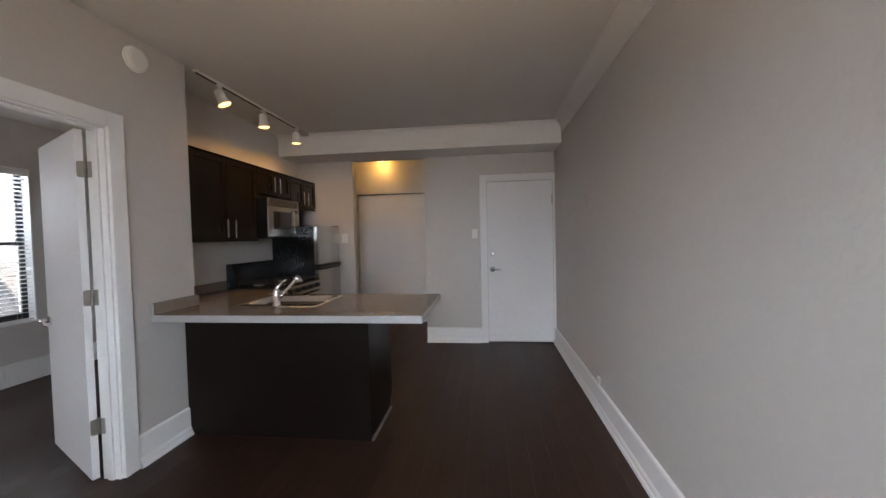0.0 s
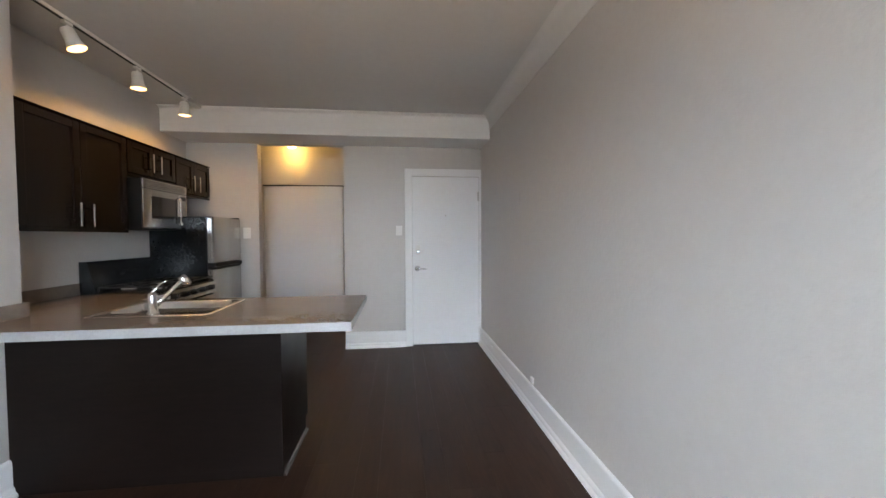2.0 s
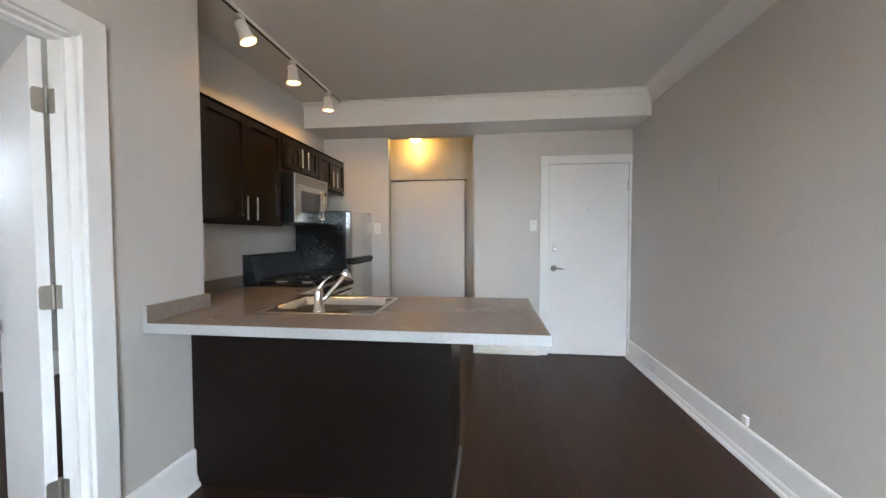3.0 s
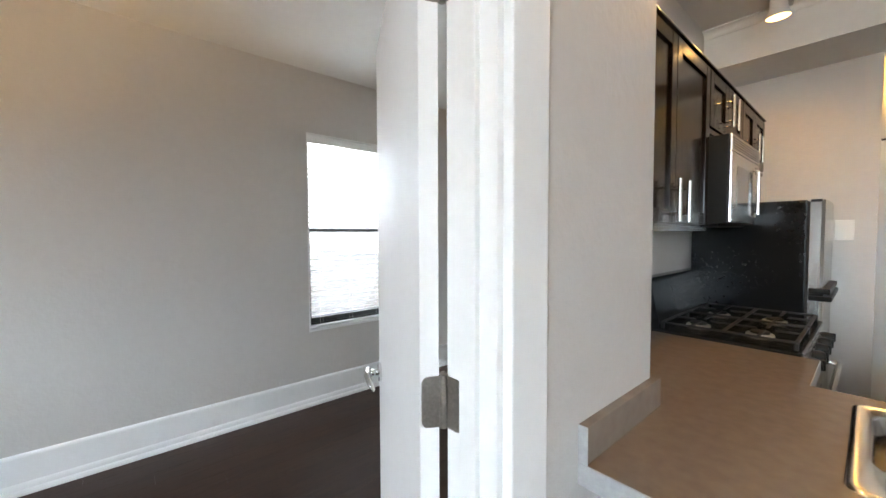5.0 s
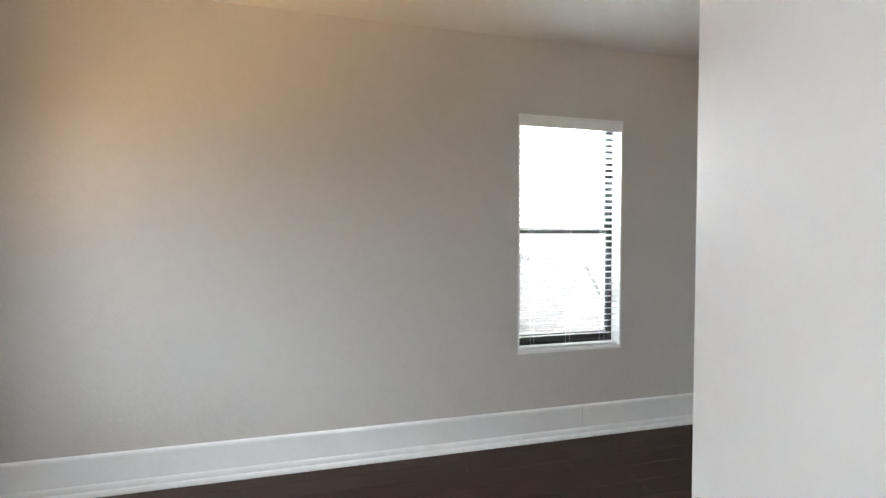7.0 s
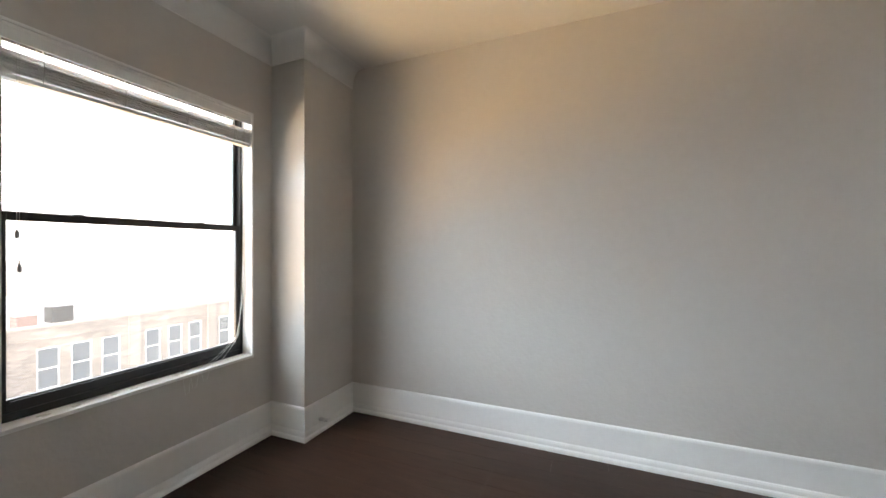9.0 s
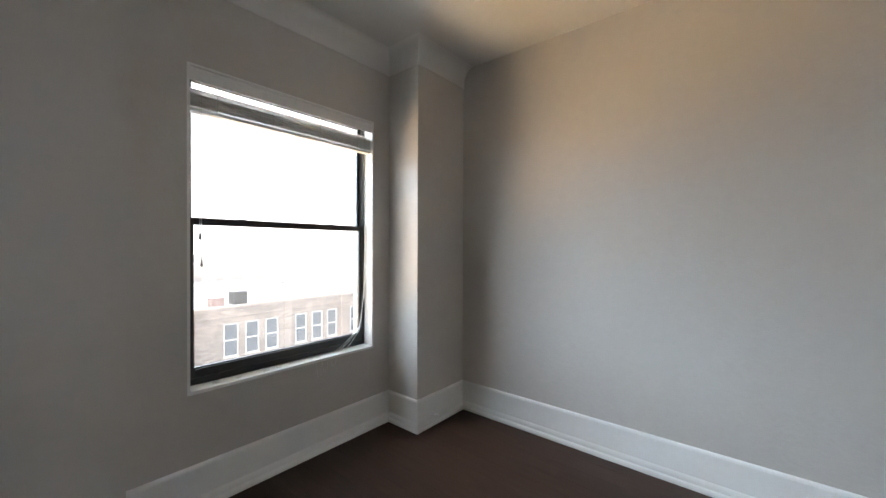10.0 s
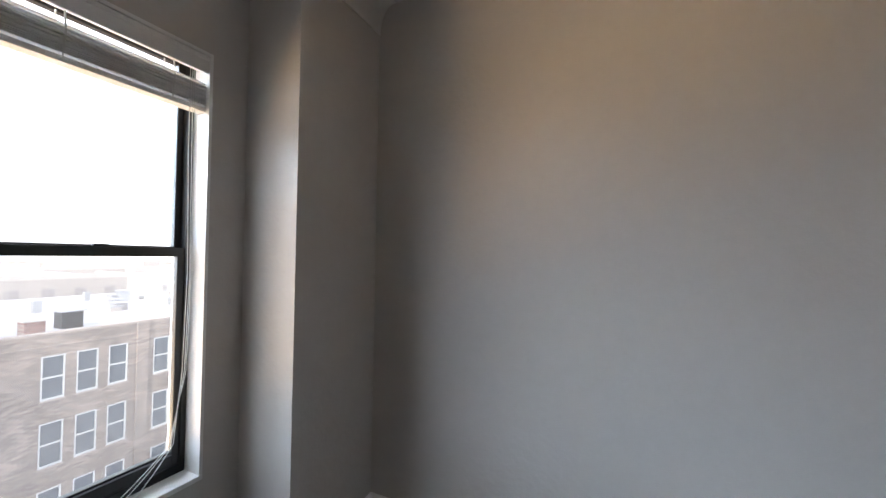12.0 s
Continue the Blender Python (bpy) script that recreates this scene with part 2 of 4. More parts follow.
structure("wall_south", boxes((XW, B0, YS - T, YS, 0, H), (B1, L0, YS - T, YS, 0, H), (L1, XE, YS - T, YS, 0, H), (B0, B1, YS - T, YS, 0, Z0B), (B0, B1, YS - T, YS, Z1B, H), (L0, L1, YS - T, YS, 0, 0.55), (L0, L1, YS - T, YS, 2.15, H)), PAINT, "greige outer wall with wide windows", "wall")
structure("wall_bedroom_north", boxes((XW - T, XK - 0.12, YN, YN + 0.1, 0, H)), PAINT, "greige plain bedroom wall", "wall")
structure("wall_column_1", boxes((XW, -4.945, YS, -5.30, 0, H)), PAINT, "greige boxed column in the bedroom corner", "column")
structure("wall_column_2", boxes((-3.41, XB, YS, -5.25, 0, H)), PAINT, "greige boxed column beside the bedroom window", "column")
KX0, KX1, KY, KH = -2.86, -1.735, 1.06, 2.075   # sliding door opening at the back of the recess
structure("wall_closet", boxes((CX0 - 0.6, CX1 + 0.3, YC, YC + 0.1, 0, H), (CX0 - 0.7, CX0 - 0.6, 0.10, YC + 0.1, 0, H), (CX1 + 0.3, CX1 + 0.4, 0.10, YC + 0.1, 0, H)), PAINT, "greige plain closet wall", "wall")
structure("wall_recess", boxes((KX0, KX1, KY, KY + 0.09, KH, H), (KX1, CX1 + 0.3, KY, KY + 0.09, 0, H), (CX0 - 0.6, KX0, KY, KY + 0.09, 0, H)), PAINT, "greige wall above the sliding closet doors", "wall")
structure("ceiling", boxes((XW - T, XE + T, YS - T, YC + 0.1, H, H + 0.15)), CEIL, "white painted plaster ceiling", "ceiling")
structure("ceiling_beam", boxes((XK, XE, -0.447, 0.0, 2.373, H)), MOULD, "white boxed ceiling beam over the entry", "beam")
structure("floor", boxes((XW - T, XE + T, YS - T, YC + 0.1, -0.25, -0.012)), RUBBER, "dark sub-floor under the boards", "floor")

# floorboards
def floorboards():
    w, long = 0.125, 1.2
    me = {}
    floor = bpy.data.objects["floor"]
    made = 0
    def board(x, y, l):
        key = round(l, 3)
        if key not in me:
            me[key] = mesh_of("floorboard", box(bmesh.new(), -w / 2 + 0.0003, w / 2 - 0.0003, 0.0003, l - 0.0003, -0.014, 0.0, bev=0.0006), WOOD)
        ob = new("floorboard", me[key])
        ob.location = (x, y, 0)
        ob.parent = floor
    rnd = random.Random(4)
    x = XW + w / 2
    while x < XE:
        y1 = 0.0 if x > XK else YN
        if CX0 - 0.5 < x < CX1 + 0.25:
            y1 = YC
        y = YS - rnd.choice((0.0, 0.3, 0.6, 0.9))
        while y < y1:
            a, b = max(y, YS), min(y + long, y1)
            if b - a > 0.02:
                board(x, a, round(b - a, 2))
            y += long
        x += w


# baseboards: tall flat board with a rounded top and a stepped shoe
BASE = [(0, 0), (0.038, 0), (0.038, 0.012), (0.034, 0.022), (0.026, 0.028), (0.024, 0.045), (0.020, 0.055), (0.016, 0.060), (0.016, 0.195), (0.013, 0.204), (0.006, 0.210), (0, 0.210)]
BASE_LOW = [(u, v if v < 0.1 else v - 0.015) for u, v in BASE]


def baseboard(p, q, out, profile=BASE):
    ob = structure("baseboard", run(profile, p, q, out), TRIM, "tall white painted baseboard with a stepped shoe", "baseboard")
    return ob


SOUTH = [(XW, -5.30), (-4.945, -5.30), (-4.945, YS), (-3.41, YS), (-3.41, -5.25), (XB, -5.25)]   # south side of the bedroom, round its columns
baseboard((XE, YS), (XE, 0), (-1, 0), BASE_LOW)
baseboard((CX1, 0), (-0.893, 0), (0, -1), BASE_LOW)
baseboard((XK, 0), (CX0, 0), (0, -1), BASE_LOW)
baseboard((XL, D1 + 0.105), (XL, -2.375), (1, 0), BASE_LOW)
baseboard((XL, YS), (XL, D0 - 0.105), (1, 0), BASE_LOW)
structure("baseboard", sweep(BASE, [(XW, YN), *SOUTH]), TRIM, "tall white painted baseboard with a stepped shoe", "baseboard")
baseboard((XB, -5.25), (XB, D0 - 0.105), (-1, 0))

# cornices
def cove(h, d, n=14, lip=0.006):
    top = 0.010 if d < 0.06 else 0.001
    pts = [(0, H), (0, H - h), (lip, H - h), (lip, H - h + 0.012)]
    for k in range(n + 1):
        a = math.pi / 2 * k / n
        pts.append((d - (d - lip) * math.cos(a), H - top - (h - 0.012 - top) * (1 - math.sin(a))))
    pts += [(d + 0.004, H - 0.010), (d + 0.004, H)] if d < 0.06 else [(d + 0.01, H)]
    out = []
    for p in pts:
        if not out or (Vector(p) - Vector(out[-1])).length > 1e-5:
            out.append(p)
    return out


def cornice(p, q, out, h, d):
    return structure("cornice", run(cove(h, d), p, q, out), COVE if d > 0.06 else MOULD, "white plaster cove cornice under the ceiling", "cornice")


cornice((XE, YS), (XE, -0.447), (-1, 0), 0.145, 0.085)
cornice((XK, -0.447), (XE, -0.447), (0, -1), 0.05, 0.04)
CB, DB = 0.142, 0.085                    # bedroom cove: drop and reach
structure("cornice", sweep(cove(CB, DB), SOUTH), COVE, "white plaster cove cornice round the bedroom columns", "cornice")

# ---- doors and trim ----
def casing_strip(name, rows, parent=None):
    return structure(name, boxes(*rows, bev=0.004), TRIM, "white painted door casing", "trim")


casing_strip("trim_bedroom_door", ((XL, XL + 0.02, D1 + 0.012, D1 + 0.105, 0, DH + 0.098), (XL, XL + 0.02, D0 - 0.105, D0 - 0.012, 0, DH + 0.098), (XL + 0.001, XL + 0.019, D0 - 0.012, D1 + 0.012, DH + 0.01, DH + 0.096)))
casing_strip("trim_bedroom_door_inner", ((XB - 0.012, XB, D1 + 0.012, D1 + 0.105, 0, DH + 0.098), (XB - 0.012, XB, D0 - 0.105, D0 - 0.012, 0, DH + 0.098), (XB - 0.0115, XB - 0.001, D0 - 0.012, D1 + 0.012, DH + 0.01, DH + 0.096)))
structure("jamb_bedroom_door", boxes((XB, XL, D1, D1 + 0.02, 0, DH), (XB, XL, D0 - 0.02, D0, 0, DH), (XB, XL, D0 - 0.02, D1 + 0.02, DH, DH + 0.02),
          (XB + 0.042, XB + 0.078, D1 - 0.012, D1, 0, DH), (XB + 0.042, XB + 0.078, D0, D0 + 0.012, 0, DH), (XB + 0.042, XB + 0.078, D0 + 0.012, D1 - 0.012, DH - 0.012, DH), bev=0.0015), TRIM, "white painted door jamb with a stop", "jamb")


def lever(parent, face, z, y, out, way, mat=CHROME):
    """A round rose with a curved lever; out: +1 or -1 along x, way: +1 or -1 along y."""
    bm = bmesh.new()
    tube(bm, [(face, y, z), (face + out * 0.008, y, z), (face + out * 0.011, y, z)], [0.033, 0.033, 0.026], 24)
    rose = part("rose", bm, mat, parent, "chrome rose", smooth=False)
    bm = bmesh.new()
    tube(bm, [(face + out * 0.009, y, z), (face + out * 0.04, y, z)], 0.011, 14)
    tube(bm, [(face + out * 0.043, y - way * 0.012, z + 0.004), (face + out * 0.049, y + way * 0.03, z + 0.002), (face + out * 0.046, y + way * 0.075, z - 0.006), (face + out * 0.036, y + way * 0.115, z - 0.016)], [0.013, 0.012, 0.010, 0.007], 14)
    part("lever", bm, mat, rose, "curved chrome lever", smooth=True)


def hinge_plate(bm, m, w=0.034, h=0.09):
    bm2 = boxes((-w, 0, -0.0015, 0.0015, -h / 2, h / 2))
    vs = [e for e in bm2.edges if abs((e.verts[0].co - e.verts[1].co).y) > 0.001 and e.verts[0].co.x < -w / 2]
    bmesh.ops.bevel(bm2, geom=vs, offset=0.012, segments=4, profile=0.5, affect="EDGES")
    bm2.transform(m)
    me = bpy.data.meshes.new("tmp")
    bm2.to_mesh(me)
    bm2.free()
    bm.from_mesh(me)
    bpy.data.meshes.remove(me)


# bedroom door, open into the bedroom
SWING, LEAF = -116.0, 0.77
PIN = (XB - 0.004, D1 - 0.006)
door = tagged(new("door_1", mesh_of("door_1", boxes((0.006, 0.041, -LEAF, -0.004, 0.012, DH - 0.004), bev=0.002), DOORP)), "white painted flush door, open into the bedroom", "door", kind="structure")
door.matrix_world = pose(*PIN, 0, 0, 0, SWING)
lever(door, 0.041, 0.86, -LEAF + 0.065, 1, 1)
lever(door, 0.006, 0.86, -LEAF + 0.065, -1, 1)
for z in (1.782, 1.056, 0.312):
    bm = bmesh.new()
    hinge_plate(bm, pose(0.004, -0.0025, z, 0, 0, 180))
    tube(bm, [(0, 0, z - 0.046), (0, 0, z + 0.046)], 0.0065, 14)
    tube(bm, [(0, 0, z + 0.046), (0, 0, z + 0.049), (0, 0, z + 0.053)], [0.0045, 0.007, 0.003], 12)
    for dz in (-0.028, 0.0, 0.028):
        tube(bm, [(0.022 + (0.008 if dz else -0.006), -0.003, z + dz), (0.022 + (0.008 if dz else -0.006), 0.0002, z + dz)], 0.004, 10)
    part("hinge", bm, HINGE, door, "satin nickel butt hinge")
    bm = bmesh.new()
    hinge_plate(bm, pose(XB + 0.003, D1 - 0.0015, z, 0, 0, 180))
    for dz in (-0.028, 0.0, 0.028):
        tube(bm, [(XB + 0.022 + (0.008 if dz else -0.006), D1 - 0.0045, z + dz), (XB + 0.022 + (0.008 if dz else -0.006), D1, z + dz)], 0.004, 10)
    part("hinge_leaf", bm, HINGE, bpy.data.objects["jamb_bedroom_door"], "satin nickel hinge leaf")
part("latch_plate", boxes((0.012, 0.035, -LEAF - 0.001, -LEAF + 0.001, 0.855, 0.915)), HINGE, door)

# front door
casing_strip("trim_front_door", ((-0.893, -0.808, -0.018, 0, 0, 2.120), (-0.808, XE - 0.001, -0.0175, 0, 2.034, 2.119), (XE - 0.026, XE - 0.001, -0.012, 0, 0, 2.034)))
front = tagged(new("door_2", mesh_of("door_2", boxes((-0.803, XE - 0.029, 0.004, 0.05, 0.014, 2.028), bev=0.002), DOORP)), "white painted flush front door, closed", "door", kind="structure")
structure("door_sill", boxes((-0.90, XE, -0.004, 0.12, 0.0005, 0.009), bev=0.002), BLACKP, "dark metal door sill", "sill")
structure("wall_landing", boxes((-0.95, 0.08, 0.13, 0.16, 0, 2.2)), PAINT, "greige plain wall beyond the front door", "wall")


def entry_hardware():
    bm = bmesh.new()
    box(bm, -0.765, -0.711, -0.006, 0.004, 1.105, 1.215, bev=0.004)
    plate = part("deadbolt_plate", bm, PLAST, front, "white painted deadbolt plate")
    bm = bmesh.new()
    tube(bm, [(-0.738, -0.006, 1.135), (-0.738, -0.020, 1.135), (-0.738, -0.024, 1.135)], [0.021, 0.019, 0.012], 20)
    box(bm, -0.742, -0.734, -0.036, -0.022, 1.120, 1.150, bev=0.002)
    part("thumb_turn", bm, CHROME, plate, "chrome thumb turn")
    bm = bmesh.new()
    tube(bm, [(-0.745, 0.004, 0.935), (-0.745, -0.006, 0.935), (-0.745, -0.010, 0.935)], [0.032, 0.031, 0.024], 24)
    rose = part("rose", bm, CHROME, front, "chrome rose")
    bm = bmesh.new()
    tube(bm, [(-0.745, -0.008, 0.935), (-0.745, -0.045, 0.935)], 0.010, 12)
    tube(bm, [(-0.757, -0.045, 0.938), (-0.72, -0.052, 0.936), (-0.675, -0.050, 0.932), (-0.638, -0.042, 0.926)], [0.012, 0.011, 0.009, 0.006], 12)
    part("lever", bm, CHROME, rose, "chrome lever", smooth=True)
    bm = bmesh.new()
    tube(bm, [(-0.405, 0.006, 1.565), (-0.405, 0.0, 1.565)], [0.008, 0.006], 14)
    part("peephole", bm, NICKEL, front)
    for z, mat in ((1.80, NICKEL), (0.27, TRIM)):
        bm = boxes((XE - 0.045, XE - 0.031, -0.003, 0.004, z - 0.055, z + 0.055), bev=0.001)
        tube(bm, [(XE - 0.029, -0.005, z - 0.055), (XE - 0.029, -0.005, z + 0.055)], 0.006, 10)
        part("hinge", bm, mat, front, "worn door hinge")


entry_hardware()

# closet sliding doors
track = thing("closet_track", "grey metal sliding door track across the closet", "track")
part("rail", boxes((KX0, KX1, KY - 0.004, KY + 0.075, KH - 0.018, KH), bev=0.002), NICKEL, track)
part("channel", boxes((KX0, KX1, KY + 0.002, KY + 0.070, KH - 0.032, KH - 0.018)), BLACKP, track)


def slider(name, x0, x1, y, pull):
    ob = thing(name, "white flush sliding closet door under a metal track", "door", "closet doors")
    part("panel", boxes((x0, x1, y, y + 0.022, 0.018, KH - 0.030), bev=0.0015), DOORP, ob)
    if pull is None:
        return
    bm = bmesh.new()
    tube(bm, [(pull, y + 0.001, 1.035), (pull, y - 0.003, 1.035), (pull, y - 0.001, 1.035)], [0.023, 0.021, 0.014], 20)
    part("finger_pull", bm, PLAST, ob, "round white finger pull")


slider("closet_door", -2.56, -1.768, KY + 0.008, -1.815)
slider("closet_door", KX0 + 0.002, -2.48, KY + 0.038, None)
lamp = thing("ceiling_lamp", "warm glowing globe lamp on the closet ceiling", "lamp", at=(-2.42, 0.90, 0))
bm = bmesh.new()
tube(bm, [(0, 0, H), (0, 0, H - 0.02)], [0.075, 0.07], 24)
part("base", bm, PLAST, lamp)
bm = bmesh.new()
bmesh.ops.create_uvsphere(bm, u_segments=24, v_segments=14, radius=0.075, matrix=Matrix.Translation((0, 0, H - 0.035)) @ Matrix.Diagonal((1, 1, 0.7, 1)))
part("globe", bm, GLOBE, lamp, "warm glowing frosted globe", smooth=True)
cl = new("closet_light", bpy.data.lights.new("closet_light", "POINT"))
cl.data.energy, cl.data.color, cl.data.shadow_soft_size = 1.8, (1.0, 0.56, 0.10), 0.06
cl.location = (-2.42, 0.90, H - 0.16)

# ---- kitchen ----
def shaker(parent, face, y0, y1, z0, z1, handle_y, handle_z):
    """A cabinet door on the plane x = face: stiles and rails round a sunk panel, with a bar handle."""
    w = 0.052
    d = part("door", boxes((face - 0.018, face - 0.010, y0 + w - 0.003, y1 - w + 0.003, z0 + w - 0.003, z1 - w + 0.003)), ESPR, parent)
    for ya, yb in ((y0, y0 + w), (y1 - w, y1)):
        part("stile", boxes((face - 0.018, face, ya, yb, z0, z1), bev=0.003), ESPR, d)
    for za, zb in ((z0, z0 + w), (z1 - w, z1)):
        part("rail", boxes((face - 0.018, face - 0.0005, y0 + w, y1 - w, za, zb), bev=0.003), ESPR, d)
    bm = bmesh.new()
    h = 0.155
    tube(bm, [(face + 0.032, handle_y, handle_z - h / 2), (face + 0.032, handle_y, handle_z + h / 2)], 0.0072, 12)
    for dz in (-0.048, 0.048):
        tube(bm, [(face, handle_y, handle_z + dz), (face + 0.032, handle_y, handle_z + dz)], 0.0042, 10)
    part("handle", bm, STEEL, d, "brushed steel bar handle")
    return d


def wall_cabinet(y0, y1, z0, z1, hz, label):
    cab = thing("wall_cabinet", label, "cabinet", "kitchen wall cabinets")
    part("body", boxes((XK, -3.076, y0, y1, z0, z1), bev=0.0015), ESPR, cab)
    part("top_moulding", boxes((XK, -3.048, y0, y1, z1 - 0.001, z1 + 0.008), bev=0.002), ESPR, cab)
    mid = (y0 + y1) / 2
    shaker(cab, -3.055, y0 + 0.004, mid - 0.002, z0 + 0.012, z1 - 0.006, mid - 0.052, hz)
    shaker(cab, -3.055, mid + 0.002, y1 - 0.004, z0 + 0.012, z1 - 0.006, mid + 0.052, hz)
    part("light_rail", boxes((-3.090, -3.060, y0, y1, z0 - 0.018, z0 + 0.004), bev=0.002), ESPR, cab)
    return cab


wall_cabinet(-2.14, -1.283, 1.375, 2.092, 1.47, "tall espresso two-door wall cabinet with steel handles")
wall_cabinet(-1.281, -0.648, 1.822, 2.092, 1.945, "short espresso wall cabinet above the microwave")
wall_cabinet(-0.646, -0.012, 1.748, 2.092, 1.865, "short espresso wall cabinet above the refrigerator")


def microwave():
    mw = thing("microwave", "stainless over-the-range microwave with black sides", "microwave")
    y0, y1, z0, z1, f = -1.230, -0.616, 1.394, 1.796, -2.982
    part("body", boxes((XK, f - 0.014, y0, y1, z0, z1 - 0.001), bev=0.003), BLACKP, mw)
    part("top_panel", boxes((f - 0.014, f, y0, y1, z1 - 0.075, z1), bev=0.006), STEEL, mw)
    for k in range(5):
        part("vent_slot", boxes((f - 0.003, f + 0.0012, y0 + 0.03, y1 - 0.03, z1 - 0.064 + 0.0115 * k, z1 - 0.060 + 0.0115 * k)), BLACKP, mw)
    d = part("door", boxes((f - 0.014, f, y0, y1 - 0.115, z0 + 0.004, z1 - 0.078), bev=0.006), STEEL, mw, "stainless door")
    part("window", boxes((f - 0.002, f + 0.0015, y0 + 0.10, y1 - 0.165, z0 + 0.085, z1 - 0.135), bev=0.001), DARKGL, d, "dark glass window")
    bm = bmesh.new()
    tube(bm, [(f - 0.002, y1 - 0.135, z0 + 0.045), (f + 0.018, y1 - 0.135, z0 + 0.055), (f + 0.018, y1 - 0.135, z1 - 0.125), (f - 0.002, y1 - 0.135, z1 - 0.115)], 0.008, 12)
    part("handle", bm, STEEL, d, "steel bar handle")
    c = part("control_panel", boxes((f - 0.014, f - 0.001, y1 - 0.111, y1, z0 + 0.004, z1 - 0.078), bev=0.005), STEEL, mw)
    part("display", boxes((f - 0.003, f + 0.001, y1 - 0.098, y1 - 0.016, z1 - 0.135, z1 - 0.10)), DARKGL, c)
    for r in range(5):
        part("button_row", boxes((f - 0.003, f + 0.0008, y1 - 0.096, y1 - 0.018, z0 + 0.04 + 0.036 * r, z0 + 0.062 + 0.036 * r), bev=0.001), PLAST if r == 0 else STEEL, c)
    part("bottom_grille", boxes((XK + 0.02, f - 0.05, y0 + 0.02, y1 - 0.02, z0 - 0.012, z0), bev=0.003), BLACKP, mw)


microwave()


def cooker():
    st = thing("gas_range", "black gas range with steel control panel and iron grates", "range")
    y0, y1, x0, x1, top = -1.458, -0.700, XK + 0.012, -2.705, 0.912
    part("body", boxes((x0, x1 - 0.035, y0, y1, 0.09, top - 0.03), bev=0.003), BLACK, st)
    part("plinth", boxes((x0, x1 - 0.08, y0 + 0.01, y1 - 0.01, 0.0, 0.09)), BLACKP, st)
    part("cooktop", boxes((x0, x1 - 0.005, y0, y1, top - 0.03, top + 0.004), bev=0.008), BLACK, st, "glossy black enamel cooktop")
    m = Matrix(((1, 0, 0), (0, 0, 1), (0, 1, 0))).to_4x4()
    m.translation = (0, y0, 0)
    part("backguard", extrude([(x0, top), (x0 + 0.10, top), (x0 + 0.098, top + 0.035), (x0 + 0.060, top + 0.215), (x0 + 0.048, top + 0.228), (x0, top + 0.228)], y1 - y0, m), BLACK, st, "black sloping backguard")
    gu = part("clock_panel", extrude([(x0 + 0.094, top + 0.06), (x0 + 0.096, top + 0.061), (x0 + 0.071, top + 0.178), (x0 + 0.069, top + 0.177)], 0.26, m @ Matrix.Translation((0, 0, 0.25))), DARKGL, st)
    front = part("control_panel", extrude([(x1 - 0.04, top - 0.115), (x1 + 0.012, top - 0.105), (x1 - 0.006, top - 0.004), (x1 - 0.04, top - 0.004)], y1 - y0, m), STEEL, st, "steel control panel")
    for k in range(5):
        y = y0 + 0.10 + k * (y1 - y0 - 0.20) / 4
        bm = bmesh.new()
        tube(bm, [(x1 + 0.000, y, top - 0.056), (x1 + 0.014, y, top - 0.053), (x1 + 0.030, y, top - 0.051), (x1 + 0.036, y, top - 0.050)], [0.026, 0.024, 0.020, 0.016], 18)
        box(bm, x1 + 0.030, x1 + 0.043, y - 0.004, y + 0.004, top - 0.07, top - 0.031, bev=0.002)
        part("knob", bm, BLACKP, front, "black knob")
    d = part("oven_door", boxes((x1 - 0.035, x1 + 0.004, y0 + 0.006, y1 - 0.006, 0.26, top - 0.125), bev=0.006), STEEL, st, "stainless oven door")
    part("oven_window", boxes((x1 + 0.002, x1 + 0.006, y0 + 0.13, y1 - 0.13, 0.38, 0.64), bev=0.001), DARKGL, d)
    bm = bmesh.new()
    tube(bm, [(x1, y0 + 0.06, 0.735), (x1 + 0.05, y0 + 0.07, 0.735), (x1 + 0.055, y0 + 0.12, 0.735), (x1 + 0.055, y1 - 0.12, 0.735), (x1 + 0.05, y1 - 0.07, 0.735), (x1, y1 - 0.06, 0.735)], 0.012, 12)
    part("oven_handle", bm, STEEL, d, "steel tube handle")
    part("drawer", boxes((x1 - 0.035, x1 + 0.002, y0 + 0.006, y1 - 0.006, 0.095, 0.25), bev=0.005), STEEL, st)
    for cy in (y0 + 0.20, y1 - 0.20):
        for cx in (x0 + 0.20, x1 - 0.16):
            bm = bmesh.new()
            tube(bm, [(cx, cy, top + 0.002), (cx, cy, top + 0.012), (cx, cy, top + 0.014)], [0.050, 0.046, 0.036], 24)
            burner = part("burner", bm, NICKEL, st, "metal burner ring")
            bm = bmesh.new()
            tube(bm, [(cx, cy, top + 0.014), (cx, cy, top + 0.022), (cx, cy, top + 0.024)], [0.034, 0.033, 0.026], 24)
            part("cap", bm, IRON, burner, "black burner cap")
    for gy0, gy1 in ((y0 + 0.03, (y0 + y1) / 2 - 0.006), ((y0 + y1) / 2 + 0.006, y1 - 0.03)):
        bm = bmesh.new()
        gx0, gx1, zz, r = x0 + 0.105, x1 - 0.03, top + 0.036, 0.006
        for y in (gy0, gy1):
            box(bm, gx0, gx1, y - r, y + r, zz - 0.008, zz, bev=0.002)
        for x in (gx0, (gx0 + gx1) / 2, gx1):
            box(bm, x - r, x + r, gy0 + r, gy1 - r, zz - 0.008, zz, bev=0.002)
        cy = (gy0 + gy1) / 2
